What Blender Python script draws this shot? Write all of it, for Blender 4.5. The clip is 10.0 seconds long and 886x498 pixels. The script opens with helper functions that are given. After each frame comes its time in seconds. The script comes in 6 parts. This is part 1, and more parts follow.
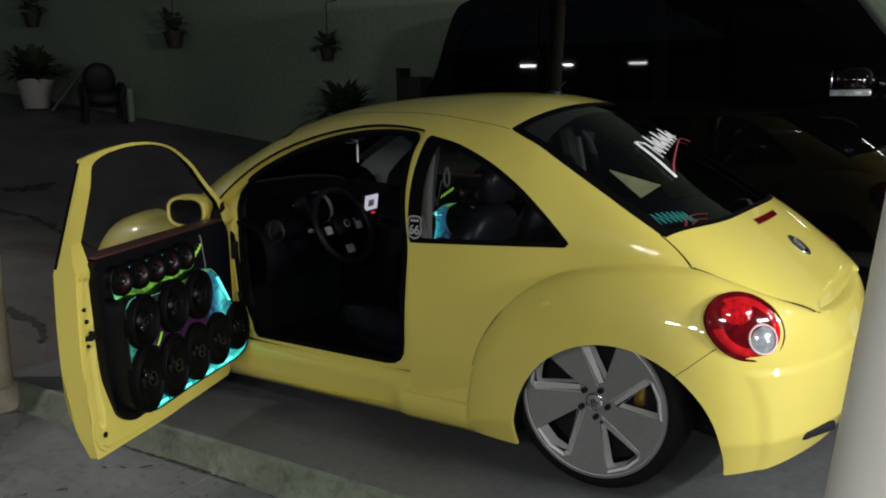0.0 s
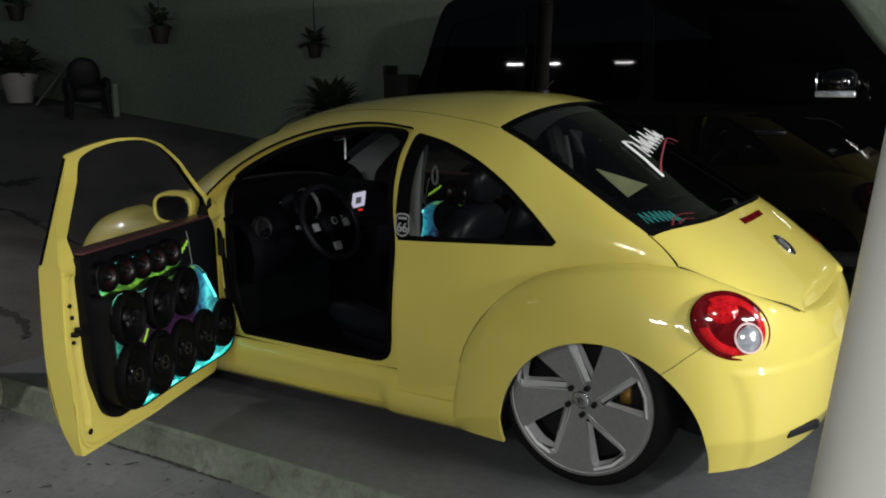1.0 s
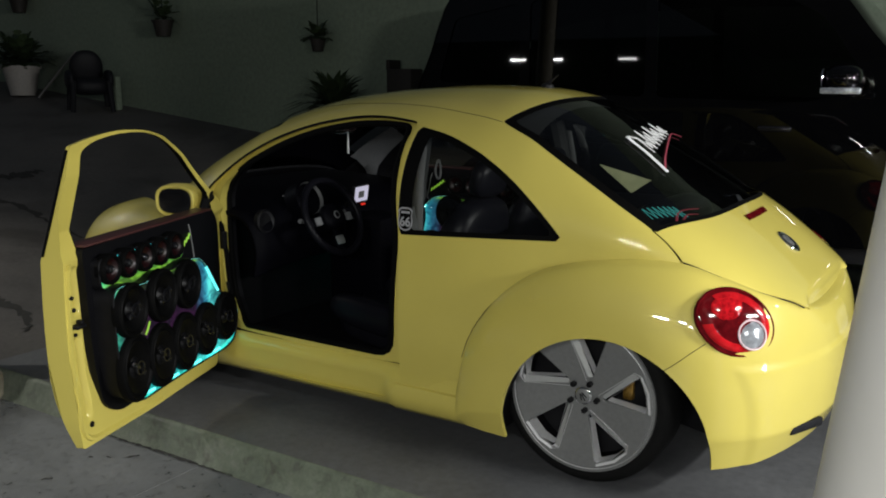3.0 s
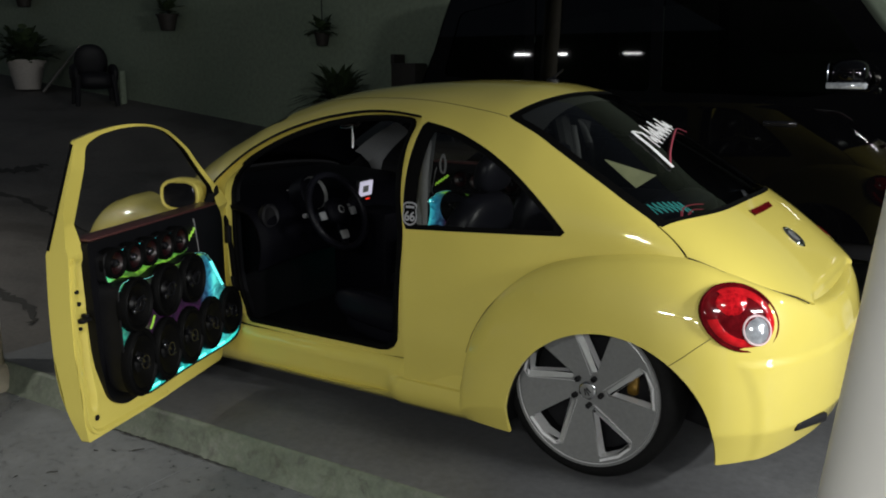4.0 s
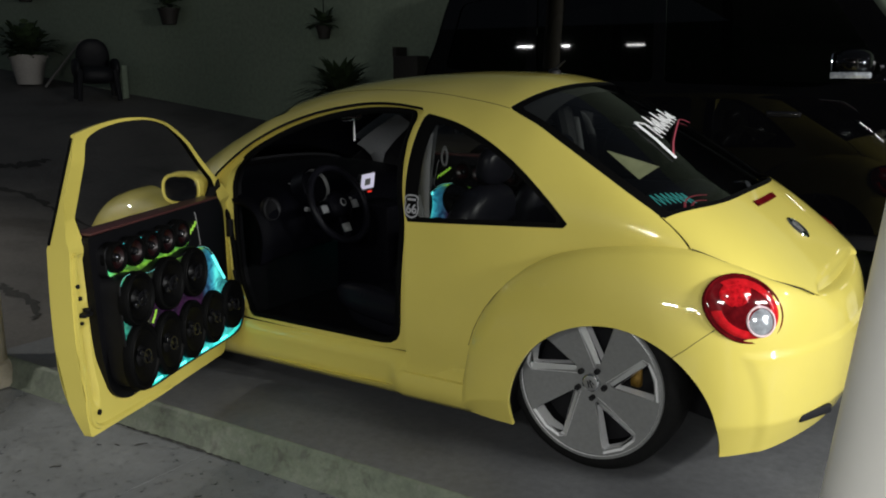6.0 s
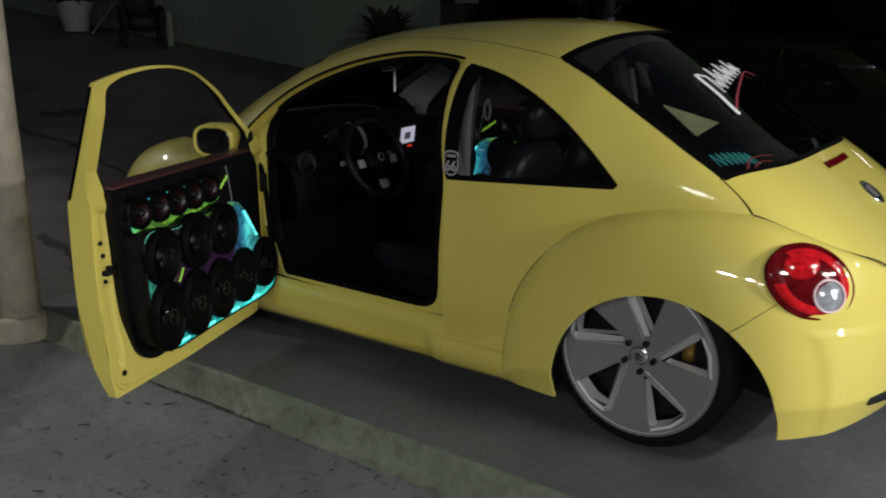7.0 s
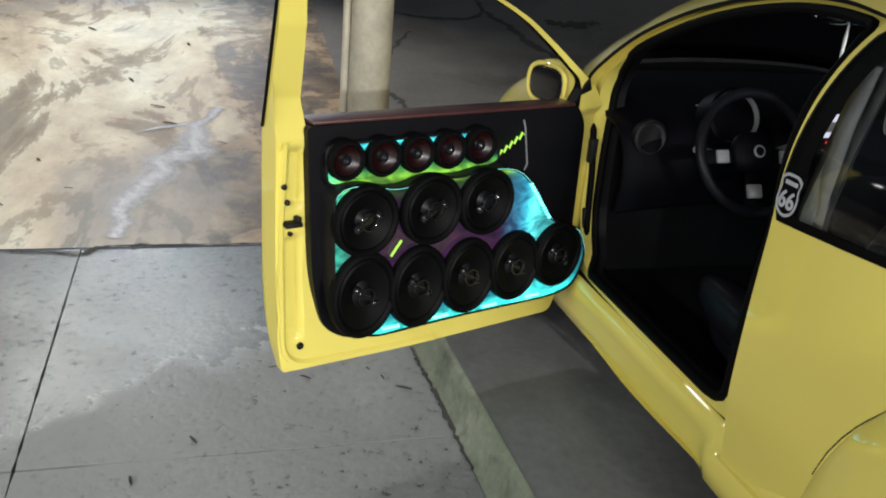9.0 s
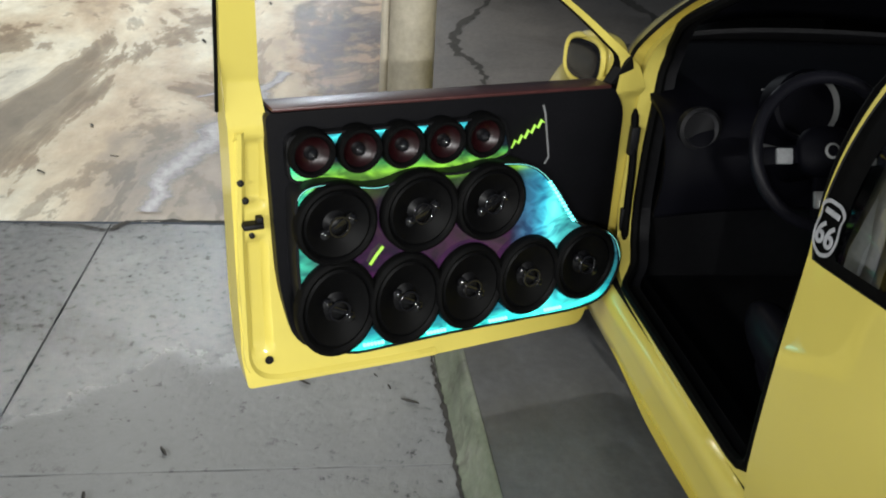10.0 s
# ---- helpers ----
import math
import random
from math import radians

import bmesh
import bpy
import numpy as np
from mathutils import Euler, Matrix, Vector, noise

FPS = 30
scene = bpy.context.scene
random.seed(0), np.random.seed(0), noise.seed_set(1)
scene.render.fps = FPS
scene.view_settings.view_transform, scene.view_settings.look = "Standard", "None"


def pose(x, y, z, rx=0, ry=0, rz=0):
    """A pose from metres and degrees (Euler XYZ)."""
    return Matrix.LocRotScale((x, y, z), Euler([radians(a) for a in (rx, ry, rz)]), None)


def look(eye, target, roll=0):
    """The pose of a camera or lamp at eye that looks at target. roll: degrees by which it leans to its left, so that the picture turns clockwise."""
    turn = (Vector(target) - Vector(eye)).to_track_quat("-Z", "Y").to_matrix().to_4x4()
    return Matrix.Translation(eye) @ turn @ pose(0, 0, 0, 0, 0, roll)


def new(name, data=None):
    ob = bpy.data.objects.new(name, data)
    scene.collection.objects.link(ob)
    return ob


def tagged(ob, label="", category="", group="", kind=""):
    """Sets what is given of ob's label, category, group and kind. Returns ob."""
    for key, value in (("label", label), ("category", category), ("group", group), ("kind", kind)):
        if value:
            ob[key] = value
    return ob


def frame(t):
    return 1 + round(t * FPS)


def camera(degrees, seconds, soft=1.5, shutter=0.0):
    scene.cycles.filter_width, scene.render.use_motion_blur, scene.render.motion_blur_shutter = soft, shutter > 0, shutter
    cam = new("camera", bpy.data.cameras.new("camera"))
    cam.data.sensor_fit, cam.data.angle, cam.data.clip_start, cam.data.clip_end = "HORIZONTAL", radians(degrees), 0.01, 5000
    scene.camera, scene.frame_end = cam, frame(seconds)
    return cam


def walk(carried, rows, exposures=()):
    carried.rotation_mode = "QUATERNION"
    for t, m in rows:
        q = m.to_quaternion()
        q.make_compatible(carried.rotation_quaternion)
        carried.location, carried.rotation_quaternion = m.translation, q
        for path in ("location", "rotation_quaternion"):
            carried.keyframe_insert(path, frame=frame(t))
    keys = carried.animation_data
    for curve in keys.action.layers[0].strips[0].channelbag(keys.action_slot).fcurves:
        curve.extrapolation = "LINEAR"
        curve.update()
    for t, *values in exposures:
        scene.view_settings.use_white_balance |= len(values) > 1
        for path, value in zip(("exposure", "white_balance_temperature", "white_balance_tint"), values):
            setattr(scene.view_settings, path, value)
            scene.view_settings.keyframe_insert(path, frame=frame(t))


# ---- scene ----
cam = camera(54.1, 10.0, 1.9, 0.3)
PATH = [
    (0, (-1.233, 3.605, 1.48), (-0.149, 1.964, 1.117), -0.7),
    (0.5, (-1.231, 3.607, 1.478), (-0.162, 1.958, 1.103), -0.4),
    (1, (-1.227, 3.612, 1.48), (-0.171, 1.953, 1.112), -0.2),
    (1.5, (-1.231, 3.612, 1.477), (-0.181, 1.949, 1.116), 0.0),
    (2, (-1.231, 3.608, 1.473), (-0.18, 1.946, 1.107), 0.3),
    (2.5, (-1.223, 3.607, 1.474), (-0.169, 1.948, 1.103), 0.2),
    (4, (-1.215, 3.607, 1.474), (-0.151, 1.959, 1.084), 0.2),
    (4.5, (-1.215, 3.603, 1.47), (-0.15, 1.956, 1.079), 0.2),
    (5, (-1.218, 3.605, 1.47), (-0.158, 1.954, 1.082), 0.2),
    (6.5, (-1.202, 3.564, 1.465), (-0.12, 1.942, 1.023), -0.5),
    (7, (-1.125, 3.408, 1.457), (0.02, 1.851, 0.944), 0.1),
    (7.5, (-1.043, 3.148, 1.449), (0.302, 1.776, 0.897), 2.1),
    (7.9, (-1.032, 2.83, 1.436), (0.558, 1.766, 0.853), 5.3),
    (8, (-1.019, 2.823, 1.443), (0.601, 1.816, 0.842), 5.9),
    (8.5, (-0.898, 2.451, 1.438), (0.833, 1.71, 0.762), 6.0),
    (9, (-0.771, 2.05, 1.445), (1.014, 1.509, 0.722), 5.0),
    (9.5, (-0.608, 1.869, 1.457), (1.186, 1.428, 0.692), 3.9),
    (10, (-0.455, 1.633, 1.451), (1.344, 1.366, 0.619), 3.9),
]
walk(cam, [(t, look(eye, target, roll)) for t, eye, target, roll in PATH], exposures=[(0, -0.56), (1.0, -0.54), (2.0, -0.44), (4.0, -0.5), (6.5, -0.44), (7.0, -0.8), (7.5, -0.95), (7.7, -0.4), (7.9, 0.5), (8.05, 0.9), (8.3, 0.64), (8.5, 0.46), (9.0, 0.37), (9.5, 0.33), (10.0, 0.38)])

# ---------------------------------------------------------------- world and light
world = bpy.data.worlds.new("night")
scene.world = world
world.use_nodes = True
wn = world.node_tree
wn.nodes["Background"].inputs[0].default_value = (0.02, 0.024, 0.03, 1)
wn.nodes["Background"].inputs[1].default_value = 2.4


def area_lamp(name, place, target, sx, sy, watts, colour):
    data = bpy.data.lights.new(name, "AREA")
    data.shape, data.size, data.size_y = "RECTANGLE", sx, sy
    data.energy, data.color = watts, colour
    ob = new(name, data)
    ob.matrix_world = look(place, target)
    return ob


TUBE = (0.98, 0.99, 0.97)
# unseen tubes under the canopy behind the camera and beside the tail of the car
for place, target, w, size in [
    ((-3.1, 5.7, 2.2), (-2.8, 4.9, 0.0), 58, 0.6),
    ((-2.0, 5.4, 2.2), (-1.8, 4.5, 0.0), 82, 0.6),
    ((-0.7, 5.6, 2.2), (-0.5, 4.8, 0.0), 96, 0.6),
    ((-3.3, 3.2, 2.2), (-0.8, 1.0, 0.5), 105, 0.45),
    ((-4.0, 0.5, 1.95), (-0.9, 0.2, 0.6), 158, 0.9),
    # fill added to brighten the back wall and the black vehicle's front
    ((-4.4, -1.9, 2.8), (-4.0, -3.0, 0.0), 110, 0.9),
]:
    area_lamp("unseen_tube_light", place, target, size, 0.07, w, TUBE)
# tubes over the shop front across the street, mirrored in the black vehicle's windows
for x, w in [(11.8, 13), (10.55, 13), (8.2, 4)]:
    area_lamp("shop_tube", (x, 17.0, 4.06), (x, 8.0, 1.0), 0.55, 0.05, w, TUBE)


# an added upright fill light, low and unseen behind the tail of the car
area_lamp("tail_fill_light", (-4.2, 0.8, 1.5), (-0.5, 0.3, 0.6), 0.2, 1.2, 60, TUBE)


def street_light(name, place, target, watts, colour, cone):
    data = bpy.data.lights.new(name, "SPOT")
    data.energy, data.color, data.shadow_soft_size = watts, colour, 0.12
    data.spot_size, data.spot_blend = radians(cone), 0.6
    new(name, data).matrix_world = look(place, target)


# street lamp over the wet street, and the next one further along
street_light("street_light", (6.75, 3.5, 5.2), (5.6, 3.4, 0.0), 930, (0.98, 0.97, 0.89), 88)
street_light("street_light", (16.5, 2.9, 6.0), (4.2, 3.7, 0.0), 1000, (0.84, 0.92, 1.0), 38)

# ---------------------------------------------------------------- materials


def principled(name):
    m = bpy.data.materials.new(name)
    m.use_nodes = True
    return m, m.node_tree.nodes, m.node_tree.links, m.node_tree.nodes["Principled BSDF"]


def noise_tex(nodes, links, scale, detail=6, rough=0.6, coord="Object"):
    tc = nodes.new("ShaderNodeTexCoord")
    n = nodes.new("ShaderNodeTexNoise")
    n.inputs["Scale"].default_value, n.inputs["Detail"].default_value, n.inputs["Roughness"].default_value = scale, detail, rough
    links.new(tc.outputs[coord], n.inputs["Vector"])
    return n


def spread_out(nodes, links, tex, scale):
    """Draws a texture out along one axis."""
    mp = nodes.new("ShaderNodeMapping")
    mp.inputs["Scale"].default_value = scale
    links.new(tex.inputs["Vector"].links[0].from_socket, mp.inputs["Vector"])
    links.new(mp.outputs[0], tex.inputs["Vector"])


def ramp(nodes, links, source, stops):
    r = nodes.new("ShaderNodeValToRGB")
    while len(r.color_ramp.elements) < len(stops):
        r.color_ramp.elements.new(0.5)
    for e, (at, c) in zip(r.color_ramp.elements, stops):
        e.position = at
        e.color = (*c, 1) if len(c) == 3 else c
    links.new(source, r.inputs[0])
    return r


def bump(nodes, links, source, bsdf, strength, distance):
    b = nodes.new("ShaderNodeBump")
    b.inputs["Strength"].default_value, b.inputs["Distance"].default_value = strength, distance
    links.new(source, b.inputs["Height"])
    links.new(b.outputs[0], bsdf.inputs["Normal"])


def plain(name, colour, rough=0.5, metal=0.0, coat=0.0, vary=0.15, scale=40, relief=0.0, **more):
    m, nodes, links, b = principled(name)
    n = noise_tex(nodes, links, scale)
    lo = tuple(c * (1 - vary) for c in colour)
    hi = tuple(min(1, c * (1 + vary)) for c in colour)
    r = ramp(nodes, links, n.outputs["Fac"], [(0.3, lo), (0.7, hi)])
    links.new(r.outputs[0], b.inputs["Base Color"])
    b.inputs["Roughness"].default_value, b.inputs["Metallic"].default_value = rough, metal
    b.inputs["Coat Weight"].default_value = coat
    b.inputs["Coat Roughness"].default_value = 0.05
    if relief:
        bump(nodes, links, n.outputs["Fac"], b, 0.4, relief)
    for key, value in more.items():
        b.inputs[key].default_value = value
    return m


def two_scale(name, colours, big, small, rough, relief=0.004, swirl=0.0, stops=None, detail=5, specks=None, wet=None, blotch=None, stretch=None, veins=None):
    """Colour from large stains and fine grain; rough is a (low, high) pair driven by the stains."""
    m, nodes, links, b = principled(name)
    n1 = noise_tex(nodes, links, big, detail, 0.62)
    n1.inputs["Distortion"].default_value = swirl
    if stretch:
        spread_out(nodes, links, n1, stretch)
    n2 = noise_tex(nodes, links, small, 8, 0.7)
    r1 = ramp(nodes, links, n1.outputs["Fac"], stops or [(0.28 + 0.44 * k / (len(colours) - 1), c) for k, c in enumerate(colours)])
    r2 = ramp(nodes, links, n2.outputs["Fac"], [(specks[0], (0.3, 0.3, 0.3)), (specks[1], (0.9, 0.9, 0.9)), (0.75, (1.18, 1.18, 1.18))] if specks else [(0.25, (0.62, 0.62, 0.62)), (0.75, (1.2, 1.2, 1.2))])
    mix = nodes.new("ShaderNodeMix")
    mix.data_type, mix.blend_type = "RGBA", "MULTIPLY"
    mix.inputs["Factor"].default_value = 0.8
    links.new(r1.outputs[0], mix.inputs["A"])
    links.new(r2.outputs[0], mix.inputs["B"])
    colour, gloss = mix.outputs["Result"], ramp(nodes, links, n1.outputs["Fac"], [(0.35, (rough[0],) * 3), (0.62, (rough[1],) * 3)]).outputs[0]
    if wet:
        # a soaked stain with a ragged edge: axis, where it begins, its tint and its gloss
        axis, start, tint, shine, ragged = wet
        along = nodes.new("ShaderNodeVectorMath")
        along.operation, along.inputs[1].default_value = "DOT_PRODUCT", axis
        links.new(nodes.new("ShaderNodeTexCoord").outputs["Object"], along.inputs[0])
        n3 = noise_tex(nodes, links, 1.7, 9, 0.62)
        line = nodes.new("ShaderNodeMath")
        line.operation, line.inputs[1].default_value = "MULTIPLY_ADD", ragged
        links.new(n3.outputs["Fac"], line.inputs[0])
        links.new(along.outputs["Value"], line.inputs[2])
        edge = nodes.new("ShaderNodeMapRange")
        edge.inputs["From Min"].default_value, edge.inputs["From Max"].default_value = start[0] + ragged / 2, start[1] + ragged / 2
        links.new(line.outputs[0], edge.inputs["Value"])
        if veins:
            # dark rings where the stain dried
            n5 = noise_tex(nodes, links, veins, 11, 0.66)
            n5.inputs["Distortion"].default_value = 0.5
            r5 = ramp(nodes, links, n5.outputs["Fac"], [(0.38, (1.35, 1.3, 1.22)), (0.44, (1.1, 1.05, 1.0)), (0.458, (0.50, 0.44, 0.37)), (0.52, (0.46, 0.40, 0.34)), (0.55, (0.72, 0.68, 0.63)), (0.60, (1.2, 1.16, 1.1))])
            m5 = nodes.new("ShaderNodeMix")
            m5.data_type, m5.blend_type = "RGBA", "MULTIPLY"
            links.new(edge.outputs["Result"], m5.inputs["Factor"])
            links.new(colour, m5.inputs["A"])
            links.new(r5.outputs[0], m5.inputs["B"])
            colour = m5.outputs["Result"]
        for kind_, value in (("colour", (*tint, 1)), ("gloss", (shine,) * 3 + (1,))):
            mx = nodes.new("ShaderNodeMix")
            mx.data_type = "RGBA"
            mx.blend_type = "MULTIPLY" if kind_ == "colour" else "MIX"
            links.new(edge.outputs["Result"], mx.inputs["Factor"])
            links.new(colour if kind_ == "colour" else gloss, mx.inputs["A"])
            mx.inputs["B"].default_value = value
            if kind_ == "colour":
                colour = mx.outputs["Result"]
            else:
                gloss = mx.outputs["Result"]
    if blotch:
        n4 = noise_tex(nodes, links, blotch[0], 13, 0.66)
        n4.inputs["Distortion"].default_value = 0.6
        if stretch:
            spread_out(nodes, links, n4, stretch)
        r4 = ramp(nodes, links, n4.outputs["Fac"], blotch[1])
        m4 = nodes.new("ShaderNodeMix")
        m4.data_type, m4.blend_type = "RGBA", "MULTIPLY"
        m4.inputs["Factor"].default_value = 1.0
        links.new(colour, m4.inputs["A"])
        links.new(r4.outputs[0], m4.inputs["B"])
        colour = m4.outputs["Result"]
    if specks:
        rr = nodes.new("ShaderNodeMix")
        rr.data_type, rr.blend_type = "RGBA", "MULTIPLY"
        rr.inputs["Factor"].default_value = 0.7
        links.new(gloss, rr.inputs["A"])
        links.new(r2.outputs[0], rr.inputs["B"])
        gloss = rr.outputs["Result"]
    links.new(colour, b.inputs["Base Color"])
    links.new(gloss, b.inputs["Roughness"])
    bump(nodes, links, n2.outputs["Fac"], b, 0.5, relief)
    return m


PAINT = plain("yellow_paint", (0.62, 0.52, 0.112), 0.42, 0.0, 1.0, 0.03, 3, **{"Specular IOR Level": 0.2, "Coat Roughness": 0.03})
BLACK = plain("black_trim", (0.0045, 0.0045, 0.0055), 0.55, vary=0.3, **{"Specular IOR Level": 0.2})
RUBBER = plain("black_rubber", (0.0025, 0.0025, 0.0025), 0.7, vary=0.3, scale=90, relief=0.001, **{"Specular IOR Level": 0.05})
TYRE = plain("tyre_rubber", (0.0055, 0.0055, 0.0055), 0.8, vary=0.3, scale=60, relief=0.002, **{"Specular IOR Level": 0.15})
GLOSSY = plain("gloss_black", (0.006, 0.006, 0.007), 0.1, vary=0.2)
LEATHER = plain("black_leather", (0.006, 0.006, 0.0085), 0.36, vary=0.3, scale=160, relief=0.001, **{"Specular IOR Level": 0.12})
DASH = plain("dash_plastic", (0.002, 0.002, 0.0034), 0.55, vary=0.3, scale=220, relief=0.0008, **{"Specular IOR Level": 0.045})
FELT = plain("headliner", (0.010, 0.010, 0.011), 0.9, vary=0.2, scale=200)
RIM = plain("satin_grey_alloy", (0.275, 0.278, 0.275), 0.36, 0.5, vary=0.08, scale=60)
POLISH = plain("polished_alloy", (0.80, 0.80, 0.81), 0.30, 0.25, vary=0.05)
FACET = plain("machined_alloy", (0.50, 0.51, 0.50), 0.40, 0.3, vary=0.06, scale=50)
CHROME = plain("chrome", (0.8, 0.8, 0.82), 0.08, 1.0, vary=0.04)
BRASS = plain("gold_caliper", (0.22, 0.125, 0.02), 0.4, 0.4, vary=0.5, scale=30)
GREY = plain("belt_webbing", (0.15, 0.15, 0.155), 0.8, scale=200)
DARKVENT = plain("vent_ring", (0.03, 0.03, 0.033), 0.5, vary=0.2, scale=120)
PILLAR = plain("grey_pillar_trim", (0.14, 0.145, 0.15), 0.7, scale=120)
WHITE_STICKER = plain("white_vinyl", (0.8, 0.8, 0.8), 0.4, vary=0.05)
FADED_STICKER = plain("faded_vinyl", (0.36, 0.36, 0.38), 0.4, vary=0.25, scale=60)
PINK_STICKER = plain("pink_vinyl", (0.5, 0.08, 0.12), 0.4, vary=0.05)
REDLENS = plain("red_lens", (0.42, 0.008, 0.012), 0.06, 0.0, 0.0, 0.35, 24, **{"Specular IOR Level": 0.22})
DARKRED = plain("dark_red_lens", (0.085, 0.003, 0.005), 0.06, 0.0, 0.0, 0.5, 24, **{"Specular IOR Level": 0.2})
CLEARLENS = plain("clear_lens", (0.33, 0.35, 0.38), 0.12, 0.4, 0.0, 0.5, 26)
LENSRING = plain("pale_pink_ring", (0.62, 0.46, 0.48), 0.3, 0.1, vary=0.1)
INNERRED = plain("ribbed_red_lens", (0.36, 0.006, 0.01), 0.07, 0.0, 0.0, 0.6, 60, **{"Specular IOR Level": 0.2})
SUVPAINT = plain("black_paint", (0.0015, 0.0015, 0.0018), 0.02, 0.0, 0.0, 0.2, 5, **{"Specular IOR Level": 0.3})
ORANGE = plain("amber_lens", (0.6, 0.16, 0.01), 0.15, vary=0.1)


def glass_material(name, tint, rough=0.02):
    m, nodes, links, b = principled(name)
    out = nodes["Material Output"]
    nodes.remove(b)
    tr, gl, mx, fr = (nodes.new(k) for k in ("ShaderNodeBsdfTransparent", "ShaderNodeBsdfGlossy", "ShaderNodeMixShader", "ShaderNodeFresnel"))
    tr.inputs[0].default_value = (*tint, 1)
    gl.inputs["Roughness"].default_value = rough
    fr.inputs["IOR"].default_value = 1.5
    links.new(fr.outputs[0], mx.inputs[0])
    links.new(tr.outputs[0], mx.inputs[1])
    links.new(gl.outputs[0], mx.inputs[2])
    links.new(mx.outputs[0], out.inputs[0])
    return m


GLASS = glass_material("side_glass", (0.8, 0.83, 0.8))
TINTED = glass_material("rear_glass", (0.5, 0.54, 0.5))
DARKGLASS = glass_material("van_glass", (0.03, 0.03, 0.03))


def glow(name, colour, strength):
    m, nodes, links, b = principled(name)
    b.inputs["Base Color"].default_value = (*[c * 0.3 for c in colour], 1)
    b.inputs["Emission Color"].default_value = (*colour, 1)
    b.inputs["Emission Strength"].default_value = strength
    return m


LED = glow("cyan_led", (0.15, 0.95, 0.95), 3.0)
LIME = glow("lime_glow", (0.45, 0.9, 0.08), 0.6)
SCREEN = glow("screen_glow", (0.66, 0.64, 0.80), 0.9)
REDDOT = glow("red_indicator", (1.0, 0.04, 0.02), 0.8)
PINKGLOW = glow("pink_glow", (0.6, 0.08, 0.12), 0.35)
CYANTEXT = glow("cyan_text", (0.1, 0.6, 0.6), 0.5)

# acrylic speaker panel, lit from inside: cyan at its rim, violet in the middle, lime at its top
ACRYL, an, al, ab = principled("lit_acrylic")
tc = an.new("ShaderNodeTexCoord")
sep = an.new("ShaderNodeSeparateXYZ")
al.new(tc.outputs["UV"], sep.inputs[0])
ramp_z = ramp(an, al, sep.outputs[1], [(0.0, (0.05, 1.0, 0.85)), (0.035, (0.04, 0.80, 0.75)), (0.085, (0.01, 0.22, 0.30)), (0.15, (0.008, 0.015, 0.05)), (0.36, (0.030, 0.003, 0.034)), (0.70, (0.012, 0.003, 0.012)), (0.755, (0.02, 0.05, 0.008)), (0.785, (0.22, 0.52, 0.04)), (0.825, (0.05, 0.26, 0.06)), (0.85, (0.003, 0.012, 0.018)), (0.925, (0.003, 0.015, 0.03)), (0.955, (0.06, 0.75, 0.85))])
ramp_x = ramp(an, al, sep.outputs[0], [(0.0, (0.02, 0.42, 0.30)), (0.04, (0.0, 0.26, 0.17)), (0.07, (0.0, 0.0, 0.0)), (0.6, (0.0, 0.0, 0.0)), (0.62, (0.004, 0.05, 0.09)), (0.665, (0.006, 0.14, 0.25)), (0.70, (0.02, 0.40, 0.58)), (0.735, (0.12, 1.0, 1.0)), (0.775, (0.02, 0.40, 0.40)), (0.85, (0.0, 0.10, 0.10))])
addc = an.new("ShaderNodeMix")
addc.data_type, addc.blend_type = "RGBA", "ADD"
addc.inputs["Factor"].default_value = 1.0
al.new(ramp_z.outputs[0], addc.inputs["A"])
al.new(ramp_x.outputs[0], addc.inputs["B"])
swirl = an.new("ShaderNodeTexNoise")
swirl.inputs["Scale"].default_value, swirl.inputs["Distortion"].default_value = 9.0, 2.0
al.new(tc.outputs["UV"], swirl.inputs["Vector"])
ramp_s = ramp(an, al, swirl.outputs["Fac"], [(0.35, (0.35, 0.40, 0.45)), (0.62, (1.25, 1.3, 1.15))])
mulc = an.new("ShaderNodeMix")
mulc.data_type, mulc.blend_type = "RGBA", "MULTIPLY"
mulc.inputs["Factor"].default_value = 1.0
al.new(addc.outputs["Result"], mulc.inputs["A"])
al.new(ramp_s.outputs[0], mulc.inputs["B"])
al.new(mulc.outputs["Result"], ab.inputs["Emission Color"])
ab.inputs["Emission Strength"].default_value = 1.1
ab.inputs["Base Color"].default_value = (0.012, 0.012, 0.015, 1)
ab.inputs["Roughness"].default_value = 0.12

